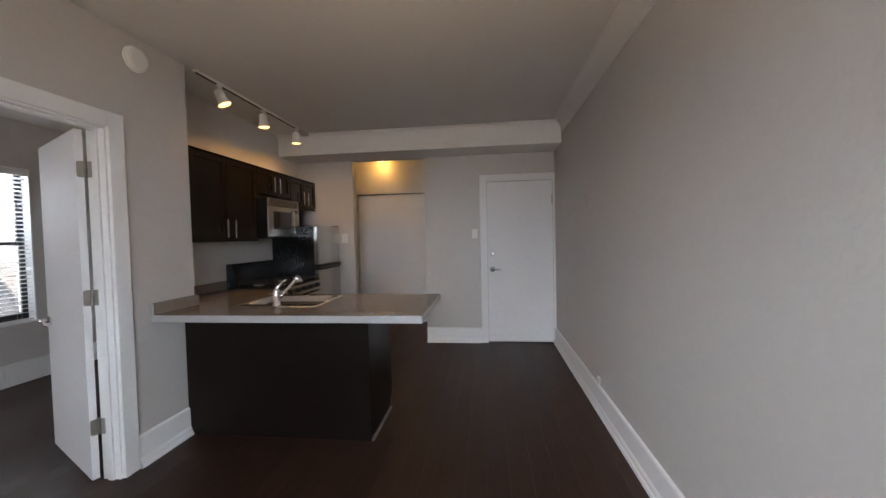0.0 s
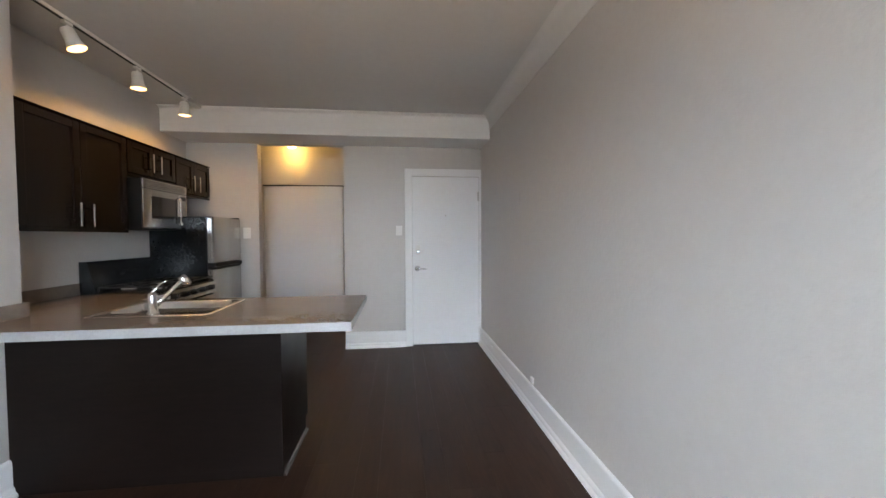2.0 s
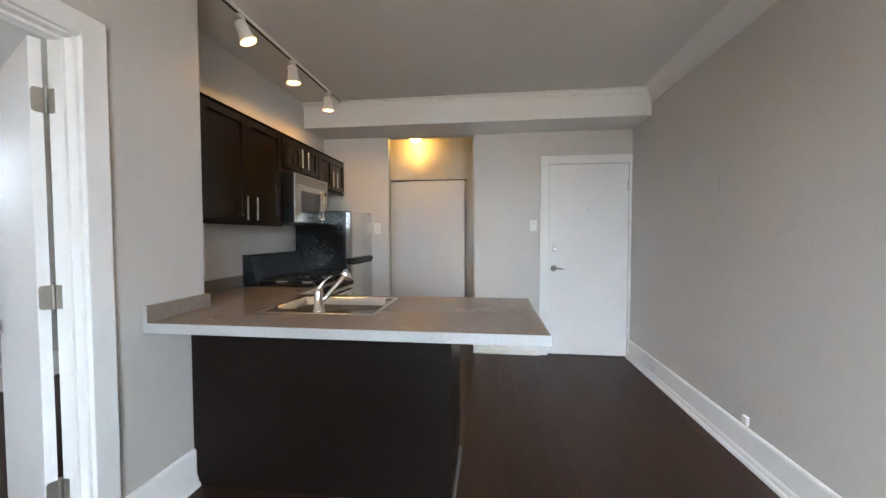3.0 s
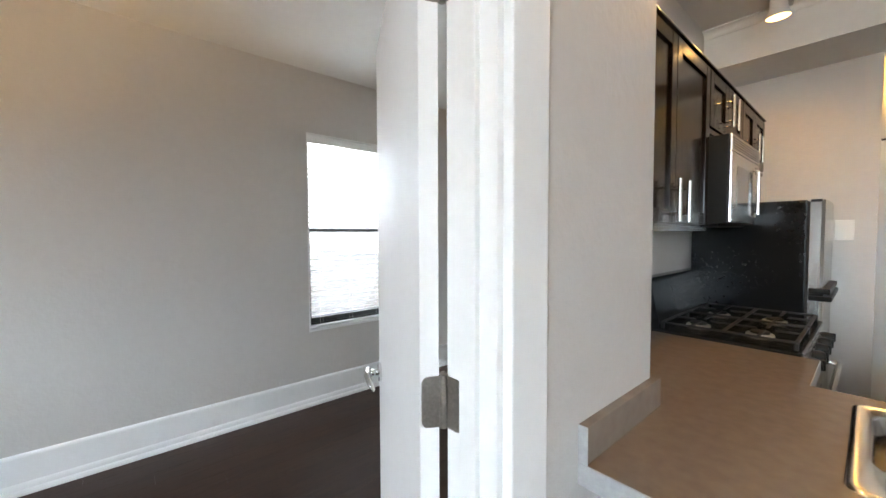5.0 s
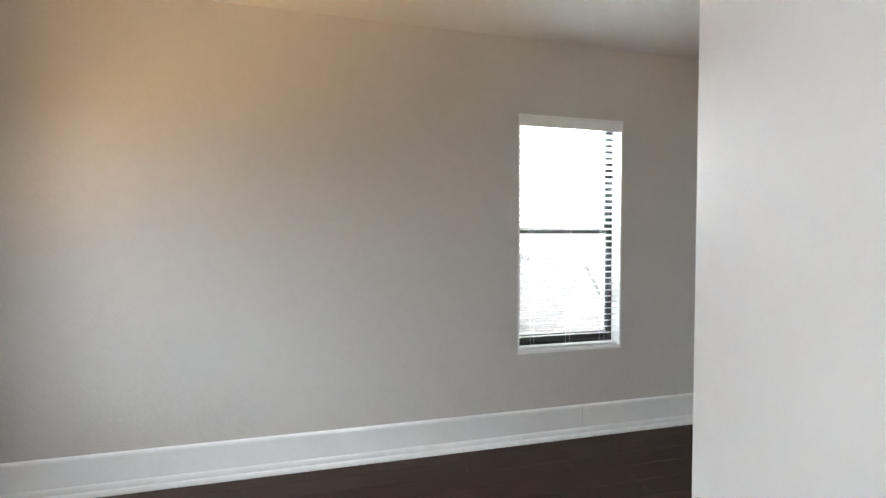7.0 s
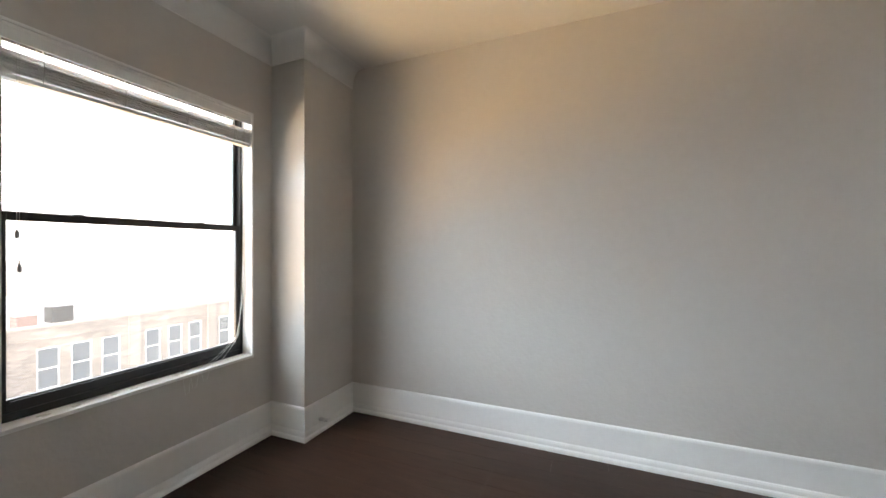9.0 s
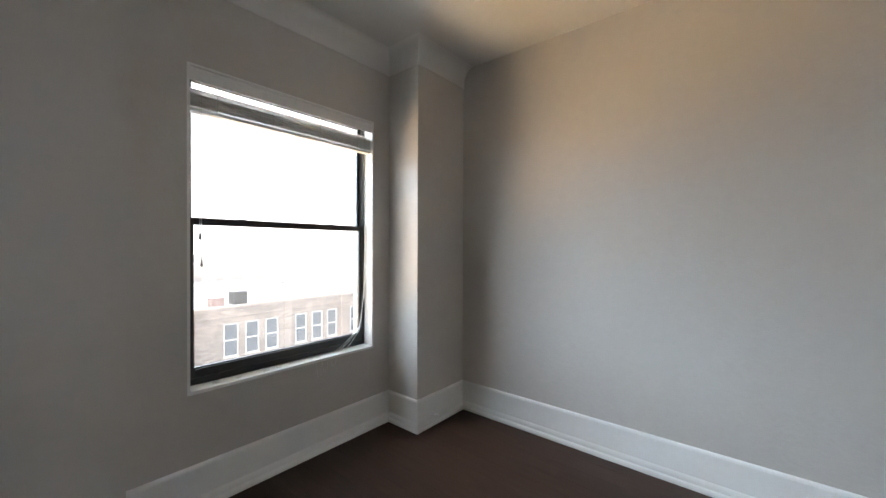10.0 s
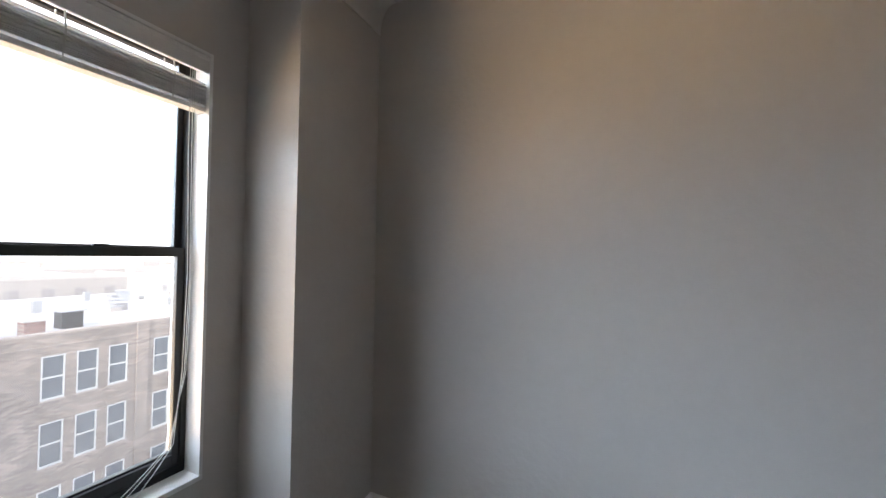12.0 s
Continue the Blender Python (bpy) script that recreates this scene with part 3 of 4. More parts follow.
        for cx in ((3 * gx0 + gx1) / 4, (gx0 + 3 * gx1) / 4):
            for s in (-1, 1):
                box(bm, cx + s * 0.03 if s > 0 else gx0 + r if cx < (gx0 + gx1) / 2 else (gx0 + gx1) / 2 + r, (gx0 + gx1) / 2 - r if s > 0 and cx < (gx0 + gx1) / 2 else gx1 - r if s > 0 else cx - 0.03, cy - 0.005, cy + 0.005, zz - 0.007, zz + 0.001, bev=0.0015)
                box(bm, cx - 0.005, cx + 0.005, cy + 0.03 if s > 0 else gy0 + r, gy1 - r if s > 0 else cy - 0.03, zz - 0.007, zz + 0.001, bev=0.0015)
        for x in (gx0, gx1):
            for y in (gy0, gy1):
                box(bm, x - r, x + r, y - r, y + r, top + 0.003, zz - 0.006)
        part("grate", bm, IRON, st, "black cast iron grate")


cooker()


def fridge():
    fr = thing("refrigerator", "two-door stainless refrigerator with black sides", "refrigerator")
    x0, f, y0, y1, top = XK + 0.02, -2.718, -0.690, -0.060, 1.515
    part("cabinet", boxes((x0, f - 0.062, y0, y1, 0.03, top), bev=0.006), FRIDGE, fr, "black enamel cabinet")
    part("gasket", boxes((f - 0.062, f - 0.052, y0 + 0.008, y1 - 0.008, 0.05, top - 0.008)), RUBBER, fr)
    for n, z0, z1 in (("freezer_door", 1.062, top), ("refrigerator_door", 0.065, 1.022)):
        bm = bmesh.new()
        prof = [(f - 0.052, y0), (f - 0.012, y0), (f - 0.003, y0 + 0.012)] + [(f + 0.004 * math.sin(math.pi * k / 6), y0 + 0.02 + (y1 - y0 - 0.04) * k / 6) for k in range(7)] + [(f - 0.003, y1 - 0.012), (f - 0.012, y1), (f - 0.052, y1)]
        m = Matrix.Translation((0, 0, z0))
        d = part(n, extrude(prof, z1 - z0, m), STEEL, fr, "stainless door with black edges")
        part("edge_trim", boxes((f - 0.050, f - 0.010, y0 - 0.0015, y1 + 0.0015, z1 - 0.012, z1 + 0.0015), bev=0.001) if n == "freezer_door" else boxes((f - 0.050, f - 0.010, y0 - 0.0015, y1 + 0.0015, z0 - 0.0015, z0 + 0.012), bev=0.001), BLACKP, d)
    bm = bmesh.new()
    box(bm, f - 0.050, f + 0.034, y0 - 0.006, y1 - 0.12, 1.010, 1.036, bev=0.006)
    box(bm, f - 0.050, f + 0.028, y0 - 0.006, y1 - 0.12, 1.046, 1.074, bev=0.006)
    box(bm, f - 0.050, f + 0.004, y0, y1, 1.024, 1.060)
    part("handle_recess", bm, BLACKP, fr, "black handle grips between the doors")
    part("toe_grille", boxes((f - 0.06, f - 0.02, y0 + 0.01, y1 - 0.01, 0.0, 0.058)), BLACKP, fr)
    part("top_hinge", boxes((f - 0.08, f - 0.01, y1 - 0.07, y1 - 0.01, top, top + 0.014), bev=0.003), BLACKP, fr)


fridge()

# worktop, with the sink let in
SX0, SX1, SY0, SY1 = -2.585, -1.968, -2.365, -1.862
top = thing("worktop", "grey-brown laminate peninsula worktop with a light edge", "worktop")
hx0, hx1, hy0, hy1 = SX0 + 0.02, SX1 - 0.02, SY0 + 0.02, SY1 - 0.02
ZB, ZT = 0.861, 0.903
XS = XL + 0.001


def slab(xs, ys, inside, z0, z1):
    """One connected slab from the cells of a grid of lines."""
    bm, vs = bmesh.new(), {}
    for x0, x1 in zip(xs, xs[1:]):
        for y0, y1 in zip(ys, ys[1:]):
            if inside((x0 + x1) / 2, (y0 + y1) / 2):
                bm.faces.new([vs.setdefault(c, None) or vs.update({c: bm.verts.new((*c, z0))}) or vs[c] for c in ((x0, y0), (x1, y0), (x1, y1), (x0, y1))])
    r = bmesh.ops.extrude_face_region(bm, geom=list(bm.faces))
    for v in r["geom"]:
        if isinstance(v, bmesh.types.BMVert):
            v.co.z = z1
    bmesh.ops.recalc_face_normals(bm, faces=bm.faces)
    return bm


def on_top(x, y):
    if hx0 < x < hx1 and hy0 < y < hy1:
        return False
    if y > -1.788:
        return x < -2.672
    return x > (XS if y < YE else XK)


bm = slab((XK, XS, -2.672, hx0, hx1, -1.192), (-2.632, hy0, YE, hy1, -1.788, -1.462), on_top, ZB, ZT)
part("surface", bm, LAMI, top)
part("front_edge", boxes((XS, -1.190, -2.635, -2.632, ZB - 0.002, ZT - 0.001), bev=0.001), LAMIE, top, "light grey laminate edge")
part("end_edge", boxes((-1.192, -1.189, -2.632, -1.788, ZB - 0.002, ZT - 0.001), bev=0.001), LAMIE, top, "light grey laminate edge")
part("back_edge", boxes((-2.672, -1.190, -1.788, -1.785, ZB - 0.002, ZT - 0.001), bev=0.001), LAMIE, top)
part("inner_edge", boxes((-2.672, -2.669, -1.785, -1.462, ZB - 0.002, ZT - 0.001), bev=0.001), LAMIE, top)
part("splash_side", boxes((XL, XL + 0.020, -2.632, YE + 0.020, ZT, ZT + 0.074), bev=0.002), LAMI, top, "grey laminate upstand")
part("splash_return", boxes((XK + 0.02, XL, YE, YE + 0.020, ZT, ZT + 0.074), bev=0.002), LAMI, top)
part("splash_end", boxes((XL + 0.001, XL + 0.0205, -2.634, -2.632, ZB, ZT + 0.074)), LAMIE, top)
part("splash_back", boxes((XK, XK + 0.020, YE + 0.02, -1.466, ZT, ZT + 0.082), bev=0.002), LAMI, top, "grey laminate upstand")

base = thing("peninsula_cabinet", "dark espresso peninsula cabinet carrying the worktop", "cabinet")
part("body", boxes((XK + 0.01, -1.625, -2.29, -1.83, 0.10, ZB)), ESPR, base)
part("back_panel", boxes((XL, -1.60, -2.372, -2.352, 0.003, ZB - 0.001), bev=0.002), PANEL, base, "dark wood-grain back panel")
part("end_panel", boxes((-1.622, -1.602, -2.352, -1.81, 0.09, ZB - 0.001), bev=0.002), PANEL, base)
part("end_panel_foot", boxes((-1.622, -1.602, -2.352, -1.86, 0.003, 0.09), bev=0.002), PANEL, base)
part("shoe_moulding", extrude([(0, 0), (0.016, 0), (0.014, 0.008), (0.008, 0.014), (0, 0.016)], 0.50, Matrix(((1, 0, 0, -1.602), (0, 0, 1, -2.365), (0, 1, 0, 0), (0, 0, 0, 1)))), SHOE, base, "pale shoe strip along the floor")
part("toe_board", boxes((XK + 0.01, -1.63, -1.90, -1.88, 0, 0.10)), ESPR, base)
c2 = thing("base_cabinet", "dark espresso base cabinet beside the range", "cabinet")
part("body", boxes((XK + 0.005, -2.72, -1.825, -1.464, 0.10, ZB)), ESPR, c2)
part("plinth", boxes((XK + 0.005, -2.78, -1.825, -1.464, 0.0, 0.10)), ESPR, c2)
part("door", boxes((-2.72, -2.70, -1.80, -1.468, 0.11, ZB - 0.01), bev=0.003), ESPR, c2)


def rounded(cx, cy, hx, hy, r, z, seg=5):
    pts = []
    for k, (sx, sy) in enumerate(((1, 1), (-1, 1), (-1, -1), (1, -1))):
        for i in range(seg + 1):
            a = math.pi / 2 * (k + i / seg)
            pts.append((cx + sx * (hx - r) + r * math.cos(a), cy + sy * (hy - r) + r * math.sin(a), z))
    return pts


def loft(rings, close_last=True):
    bm = bmesh.new()
    vs = [[bm.verts.new(p) for p in ring] for ring in rings]
    n = len(vs[0])
    for a, b in zip(vs, vs[1:]):
        for k in range(n):
            bm.faces.new((a[k], a[(k + 1) % n], b[(k + 1) % n], b[k]))
    if close_last:
        bm.faces.new(vs[-1])
    bmesh.ops.recalc_face_normals(bm, faces=bm.faces)
    return bm


def sink():
    sk = thing("sink", "stainless single-bowl drop-in sink in the worktop", "sink")
    cx, cy = (SX0 + SX1) / 2, (SY0 + SY1) / 2
    hx, hy = (SX1 - SX0) / 2, (SY1 - SY0) / 2
    by = cy + 0.035
    bx, bh = hx - 0.035, hy - 0.065
    z = ZT
    rings = [rounded(cx, cy, hx, hy, 0.03, z + 0.0005), rounded(cx, cy, hx - 0.003, hy - 0.003, 0.03, z + 0.004), rounded(cx, cy, hx - 0.012, hy - 0.012, 0.03, z + 0.005), rounded(cx, cy, hx - 0.018, hy - 0.018, 0.03, z + 0.003),
             rounded(cx, by, bx + 0.006, bh + 0.006, 0.075, z + 0.003), rounded(cx, by, bx, bh, 0.07, z - 0.004), rounded(cx, by, bx - 0.012, bh - 0.012, 0.07, z - 0.13), rounded(cx, by, bx - 0.03, bh - 0.03, 0.06, z - 0.165), rounded(cx, by, bx - 0.08, bh - 0.08, 0.04, z - 0.175), rounded(cx, by, 0.05, 0.05, 0.045, z - 0.178)]
    part("bowl", loft(rings), SINKM, sk, smooth=True)
    bm = bmesh.new()
    tube(bm, [(cx, by, z - 0.178), (cx, by, z - 0.175), (cx, by, z - 0.176)], [0.045, 0.042, 0.030], 20)
    part("drain", bm, CHROME, sk)
    fx, fy = -2.272, SY0 + 0.052
    fa = thing("faucet", "chrome single-lever faucet on the sink deck", "faucet")
    bm = bmesh.new()
    tube(bm, [(fx, fy, z + 0.003), (fx, fy, z + 0.010), (fx, fy, z + 0.014), (fx, fy, z + 0.10), (fx, fy, z + 0.115), (fx, fy, z + 0.118)], [0.030, 0.029, 0.023, 0.022, 0.019, 0.010], 20)
    part("body", bm, CHROME, fa, smooth=True)
    bm = bmesh.new()
    tube(bm, [(fx + 0.010, fy + 0.010, z + 0.050), (fx + 0.030, fy + 0.036, z + 0.078), (fx + 0.062, fy + 0.076, z + 0.128), (fx + 0.088, fy + 0.106, z + 0.166), (fx + 0.096, fy + 0.116, z + 0.176)], [0.013, 0.013, 0.0135, 0.015, 0.010], 16)
    tube(bm, [(fx + 0.086, fy + 0.100, z + 0.196), (fx + 0.090, fy + 0.106, z + 0.190), (fx + 0.098, fy + 0.120, z + 0.166), (fx + 0.103, fy + 0.128, z + 0.146), (fx + 0.104, fy + 0.130, z + 0.143)], [0.010, 0.022, 0.026, 0.025, 0.018], 20)
    part("spout", bm, CHROME, fa, "pull-out chrome spout", smooth=True)
    bm = bmesh.new()
    tube(bm, [(fx, fy, z + 0.112), (fx + 0.008, fy + 0.003, z + 0.128), (fx + 0.024, fy + 0.008, z + 0.150), (fx + 0.046, fy + 0.014, z + 0.170), (fx + 0.060, fy + 0.018, z + 0.178), (fx + 0.064, fy + 0.019, z + 0.180)], [0.015, 0.009, 0.006, 0.0055, 0.0065, 0.003], 14)
    part("lever", bm, CHROME, fa, "thin chrome lever", smooth=True)


sink()


# ---- lights on the track, smoke alarm, plates ----
def track_lights():
    tr = thing("light_track", "white ceiling light track above the kitchen", "light track")
    tx = -2.905
    part("rail", boxes((tx - 0.017, tx + 0.017, -2.21, -0.47, H - 0.018, H), bev=0.002), PLAST, tr)
    part("slot", boxes((tx - 0.009, tx + 0.009, -2.20, -0.48, H - 0.0215, H - 0.018)), BLACKP, tr)
    part("power_feed", boxes((tx - 0.03, tx + 0.03, -0.72, -0.515, H - 0.042, H - 0.0005), bev=0.006), NICKEL, tr, "grey power feed box")
    for y, d in ((-1.970, (0.36, 0.16, -0.92)), (-1.372, (0.06, 0.04, -1.0)), (-0.752, (0.0, 0.06, -1.0))):
        hd = thing("spotlight", "small white cylinder spotlight with a glowing warm face", "spotlight", "track spotlights", at=(tx, y, H - 0.02))
        bm = bmesh.new()
        box(bm, -0.012, 0.012, -0.03, 0.03, -0.018, 0.0, bev=0.003)
        tube(bm, [(0, 0, -0.018), (0, 0, -0.050)], 0.007, 10)
        part("stem", bm, PLAST, hd)
        d = Vector(d).normalized()
        c0 = Vector((0, -0.008, -0.042))
        bm = bmesh.new()
        prof = [(-0.0065, 0.0008), (-0.006, 0.012), (0.0, 0.028), (0.010, 0.034), (0.070, 0.037), (0.084, 0.040), (0.112, 0.049), (0.120, 0.050)]
        tube(bm, [c0 + d * a for a, r in prof], [r for a, r in prof], 24, cap=False)
        can = part("can", bm, PLAST, hd, "white metal can", smooth=True)
        bm = bmesh.new()
        tube(bm, [c0 + d * 0.108, c0 + d * 0.119, c0 + d * 0.124, c0 + d * 0.126], [0.0475, 0.046, 0.034, 0.012], 24)
        part("lamp_face", bm, BULB, can, "glowing warm lamp face")
        sp = new("spot", bpy.data.lights.new("spot", "SPOT"))
        sp.data.energy, sp.data.color, sp.data.spot_size, sp.data.spot_blend, sp.data.shadow_soft_size = 4.4, (1.0, 0.57, 0.17), radians(155), 0.5, 0.03
        e0 = Vector((tx, y, H - 0.02)) + c0 + d * 0.14
        sp.matrix_world = look(e0, e0 + d + Vector((-0.15, 0.0, 0)))


track_lights()
bm = bmesh.new()
tube(bm, [(0, 0, 0), (0.010, 0, 0), (0.012, 0, 0), (0.030, 0, 0), (0.036, 0, 0)], [0.076, 0.076, 0.071, 0.066, 0.052], 32)
sd = thing("smoke_alarm", "round white smoke alarm high on the wall", "smoke alarm", at=(XL, -2.662, 2.482))
part("cover", bm, PLAST, sd)
bm = bmesh.new()
tube(bm, [(0.035, -0.03, -0.025), (0.038, -0.03, -0.025)], 0.009, 12)
part("test_button", bm, PLAST, sd)
part("vent", boxes((0.0305, 0.0335, -0.045, 0.045, 0.026, 0.030)), BLACKP, sd)


def wall_plate(name, label, m, w, h, mat, toggles=0, sockets=0, thick=0.006):
    """A plate in the xz plane that faces -y."""
    ob = thing(name, label, "wall plate")
    ob.matrix_world = m
    part("plate", boxes((-w / 2, w / 2, -thick, 0, -h / 2, h / 2), bev=min(0.003, thick * 0.4)), mat, ob)
    for k in range(toggles):
        part("toggle", boxes((-0.005, 0.005, -thick - 0.010, -thick + 0.001, -0.012, 0.010), bev=0.002), mat, ob)
    for k in range(sockets):
        part("socket", boxes((-0.016, 0.016, -thick - 0.002, -thick + 0.001, -0.032 + 0.036 * k, -0.004 + 0.036 * k), bev=0.004), mat, ob)
    return ob


wall_plate("light_switch", "white toggle light switch beside the front door", pose(-0.962, 0, 1.388), 0.072, 0.116, PLAST, toggles=1)
wall_plate("light_switch", "white light switch beside the refrigerator", pose(-2.675, 0, 1.366), 0.082, 0.124, PLAST, toggles=1)
wall_plate("blank_plate", "blank cover plate painted in the wall colour", pose(XE, -1.445, 1.630, 0, 0, -90), 0.085, 0.115, PAINT)
wall_plate("blank_plate", "box-shaped cover painted in the wall colour", pose(XE, -3.892, 1.620, 0, 0, -90), 0.066, 0.104, PAINT, thick=0.009)
wall_plate("phone_jack", "small white phone jack above the baseboard", pose(XE - 0.001, -1.80, 0.232, 0, 0, -90), 0.04, 0.05, PLAST, thick=0.018)
wall_plate("cable_outlet", "white cable outlet painted over on the baseboard", pose(XE - 0.0165, -0.62, 0.12, 0, 0, -90), 0.05, 0.05, TRIM, thick=0.012)

# ---- windows ----
def sash_window(name, label, m, w, z0, z1, deep, mid, blind):
    """A double-hung dark metal window in an opening of width w, in the local xz plane; the room lies towards -y, the wall runs from y = 0 to deep."""
    win = tagged(new(name), label, "window", kind="structure")
    win.matrix_world = m
    g, f0, f1 = 0.012, 0.085, 0.150
    part("reveal", boxes((0, g, -0.0015, f0, z0, z1), (w - g, w, -0.0015, f0, z0, z1), (g, w - g, -0.0015, f0, z1 - g, z1)), TRIM, win, "white painted reveal")
    part("window_sill", boxes((0, w, -0.004, f0 + 0.02, z0 - 0.004, z0 + 0.014), bev=0.003), TRIM, win, "white painted sill with flaking spots")
    fr = part("window_frame", boxes((0, 0.030, f0, f1, z0, z1), (w - 0.030, w, f0, f1, z0, z1), (0.030, w - 0.030, f0, f1, z1 - 0.022, z1), (0.030, w - 0.030, f0, f1, z0, z0 + 0.045), bev=0.002), BRONZE, win, "dark bronze metal frame")
    lo = part("lower_sash", boxes((0.031, 0.054, f0 + 0.006, f0 + 0.030, z0 + 0.046, mid + 0.016), (w - 0.054, w - 0.031, f0 + 0.006, f0 + 0.030, z0 + 0.046, mid + 0.016), (0.054, w - 0.054, f0 + 0.006, f0 + 0.030, z0 + 0.046, z0 + 0.098), (0.054, w - 0.054, f0 + 0.004, f0 + 0.030, mid - 0.016, mid + 0.016), bev=0.002), BRONZE, win, "dark lower sash")
    up = part("upper_sash", boxes((0.031, 0.052, f0 + 0.034, f0 + 0.058, mid - 0.010, z1 - 0.023), (w - 0.052, w - 0.031, f0 + 0.034, f0 + 0.058, mid - 0.010, z1 - 0.023), (0.052, w - 0.052, f0 + 0.034, f0 + 0.058, z1 - 0.038, z1 - 0.023), (0.052, w - 0.052, f0 + 0.034, f0 + 0.058, mid - 0.010, mid + 0.022), bev=0.002), BRONZE, win, "dark upper sash")
    part("lift_rail", boxes((0.060, w - 0.060, f0 - 0.008, f0 + 0.006, z0 + 0.083, z0 + 0.092), bev=0.002), BRONZE, lo)
    for s, x in ((lo, 0.25 * w), (lo, 0.75 * w)):
        part("tilt_latch", boxes((x - 0.02, x + 0.02, f0 + 0.008, f0 + 0.022, mid + 0.016, mid + 0.024), bev=0.002), BLACKP, s)
    p1 = part("pane", boxes((0.050, w - 0.050, f0 + 0.016, f0 + 0.020, z0 + 0.09, mid - 0.010)), GLASS, lo)
    p2 = part("pane", boxes((0.048, w - 0.048, f0 + 0.044, f0 + 0.048, mid + 0.016, z1 - 0.036)), GLASS, up)
    p1.visible_shadow = p2.visible_shadow = False
    return win


def slat_mesh(w):
    prof = [(-0.024, -0.0012), (-0.012, 0.0008), (0, 0.0014), (0.012, 0.0008), (0.024, -0.0012), (0.024, 0.0014), (0.012, 0.0034), (0, 0.0040), (-0.012, 0.0034), (-0.024, 0.0014)]
    m = Matrix(((0, 0, 1), (1, 0, 0), (0, 1, 0))).to_4x4()
    return mesh_of("slat", extrude(prof, w, m), SLAT)


def valance(bl, w, z1):
    part("valance", boxes((0.004, w - 0.004, 0.003, 0.012, z1 - 0.076, z1 - 0.014), (0.004, w - 0.004, 0.001, 0.013, z1 - 0.030, z1 - 0.016), bev=0.002), SLAT, bl, "white valance")
    part("headrail", boxes((0.006, w - 0.006, 0.016, 0.062, z1 - 0.056, z1 - 0.014), bev=0.001), SLAT, bl)


def tassel(parent, x, y, z):
    bm = bmesh.new()
    tube(bm, [(x, y, z), (x, y, z - 0.012), (x, y, z - 0.030), (x, y, z - 0.034)], [0.003, 0.006, 0.007, 0.003], 10)
    part("tassel", bm, NICKEL, parent, "grey cord tassel", smooth=True)


# window A, with its blind let down
WA = Matrix(((0, -1, 0, XW), (1, 0, 0, A0), (0, 0, 1, 0), (0, 0, 0, 1)))
wa = A1 - A0
sash_window("window_1", "dark metal sash window behind a lowered white blind", WA, wa, Z0A, Z1A, T, 1.388, True)
bl = thing("window_blind", "white slatted blind, let down with open slats", "blind")
bl.matrix_world = WA
valance(bl, wa, Z1A)
me = slat_mesh(wa - 0.026)
z = Z1A - 0.10
while z > Z0A + 0.055:
    s = new("slat", me)
    s.matrix_world = Matrix.Translation((0.013, 0.040, z)) @ pose(0, 0, 0, -13, 0, 0)
    s.parent = bl
    z -= 0.0425
part("bottom_rail", boxes((0.013, wa - 0.013, 0.017, 0.063, Z0A + 0.020, Z0A + 0.036), bev=0.003), SLAT, bl)
for x in (0.12, wa / 2, wa - 0.12):
    for y in (0.014, 0.066):
        bm = bmesh.new()
        tube(bm, [(x, y, Z1A - 0.05), (x, y, Z0A + 0.03)], 0.0009, 6)
        part("ladder_cord", bm, CORD, bl)
bm = bmesh.new()
tube(bm, [(0.075, 0.010, Z1A - 0.07), (0.075, 0.010, 1.225)], 0.0011, 6)
c = part("pull_cord", bm, CORD, bl)
tassel(c, 0.075, 0.010, 1.225)
bm = bmesh.new()
tube(bm, [(wa - 0.075, 0.008, Z1A - 0.07), (wa - 0.07, 0.008, 1.05)], 0.0011, 6)
c = part("pull_cord", bm, CORD, bl)
tassel(c, wa - 0.07, 0.008, 1.05)

# window B, with its blind drawn up
WB = Matrix(((-1, 0, 0, B1), (0, -1, 0, YS), (0, 0, 1, 0), (0, 0, 0, 1)))
wb = B1 - B0
sash_window("window_2", "wide dark metal sash window with the blind raised", WB, wb, Z0B, Z1B, T, 1.372, False)
bl = thing("window_blind", "white slatted blind, drawn up into a loose stack", "blind")
bl.matrix_world = WB
valance(bl, wb, Z1B)
me = slat_mesh(wb - 0.026)
rnd = random.Random(9)
z = Z1B - 0.113
for k in range(17):
    s = new("slat", me)
    s.matrix_world = Matrix.Translation((0.013, 0.040 + rnd.uniform(-0.003, 0.003), z)) @ pose(0, 0, 0, rnd.uniform(-4, 4), rnd.uniform(-0.12, 0.12), rnd.uniform(-0.2, 0.2))
    s.parent = bl
    z -= 0.0105 if k < 2 else 0.0043
part("bottom_rail", boxes((0.013, wb - 0.013, 0.017, 0.063, z - 0.020, z - 0.003), bev=0.003), SLAT, bl)
ZR = z
for x in (0.13, wb * 0.37, wb * 0.63, wb - 0.13):
    bm = bmesh.new()
    for y in (0.013, 0.067):
        tube(bm, [(x, y, Z1B - 0.06), (x + 0.004, y - 0.003 if y < 0.04 else y + 0.003, (Z1B + ZR) / 2 - 0.03), (x, y, ZR - 0.012)], 0.0022, 6)
    part("ladder_cord", bm, CORD, bl, "bunched ladder cord")
for x, z1, z0 in ((0.055, Z1B - 0.08, 1.315), (0.062, Z1B - 0.08, 1.185)):
    bm = bmesh.new()
    tube(bm, [(x, 0.008, z1), (x, 0.008, z0)], 0.0011, 6)
    c = part("tilt_cord", bm, CORD, bl)
    tassel(c, x, 0.008, z0)
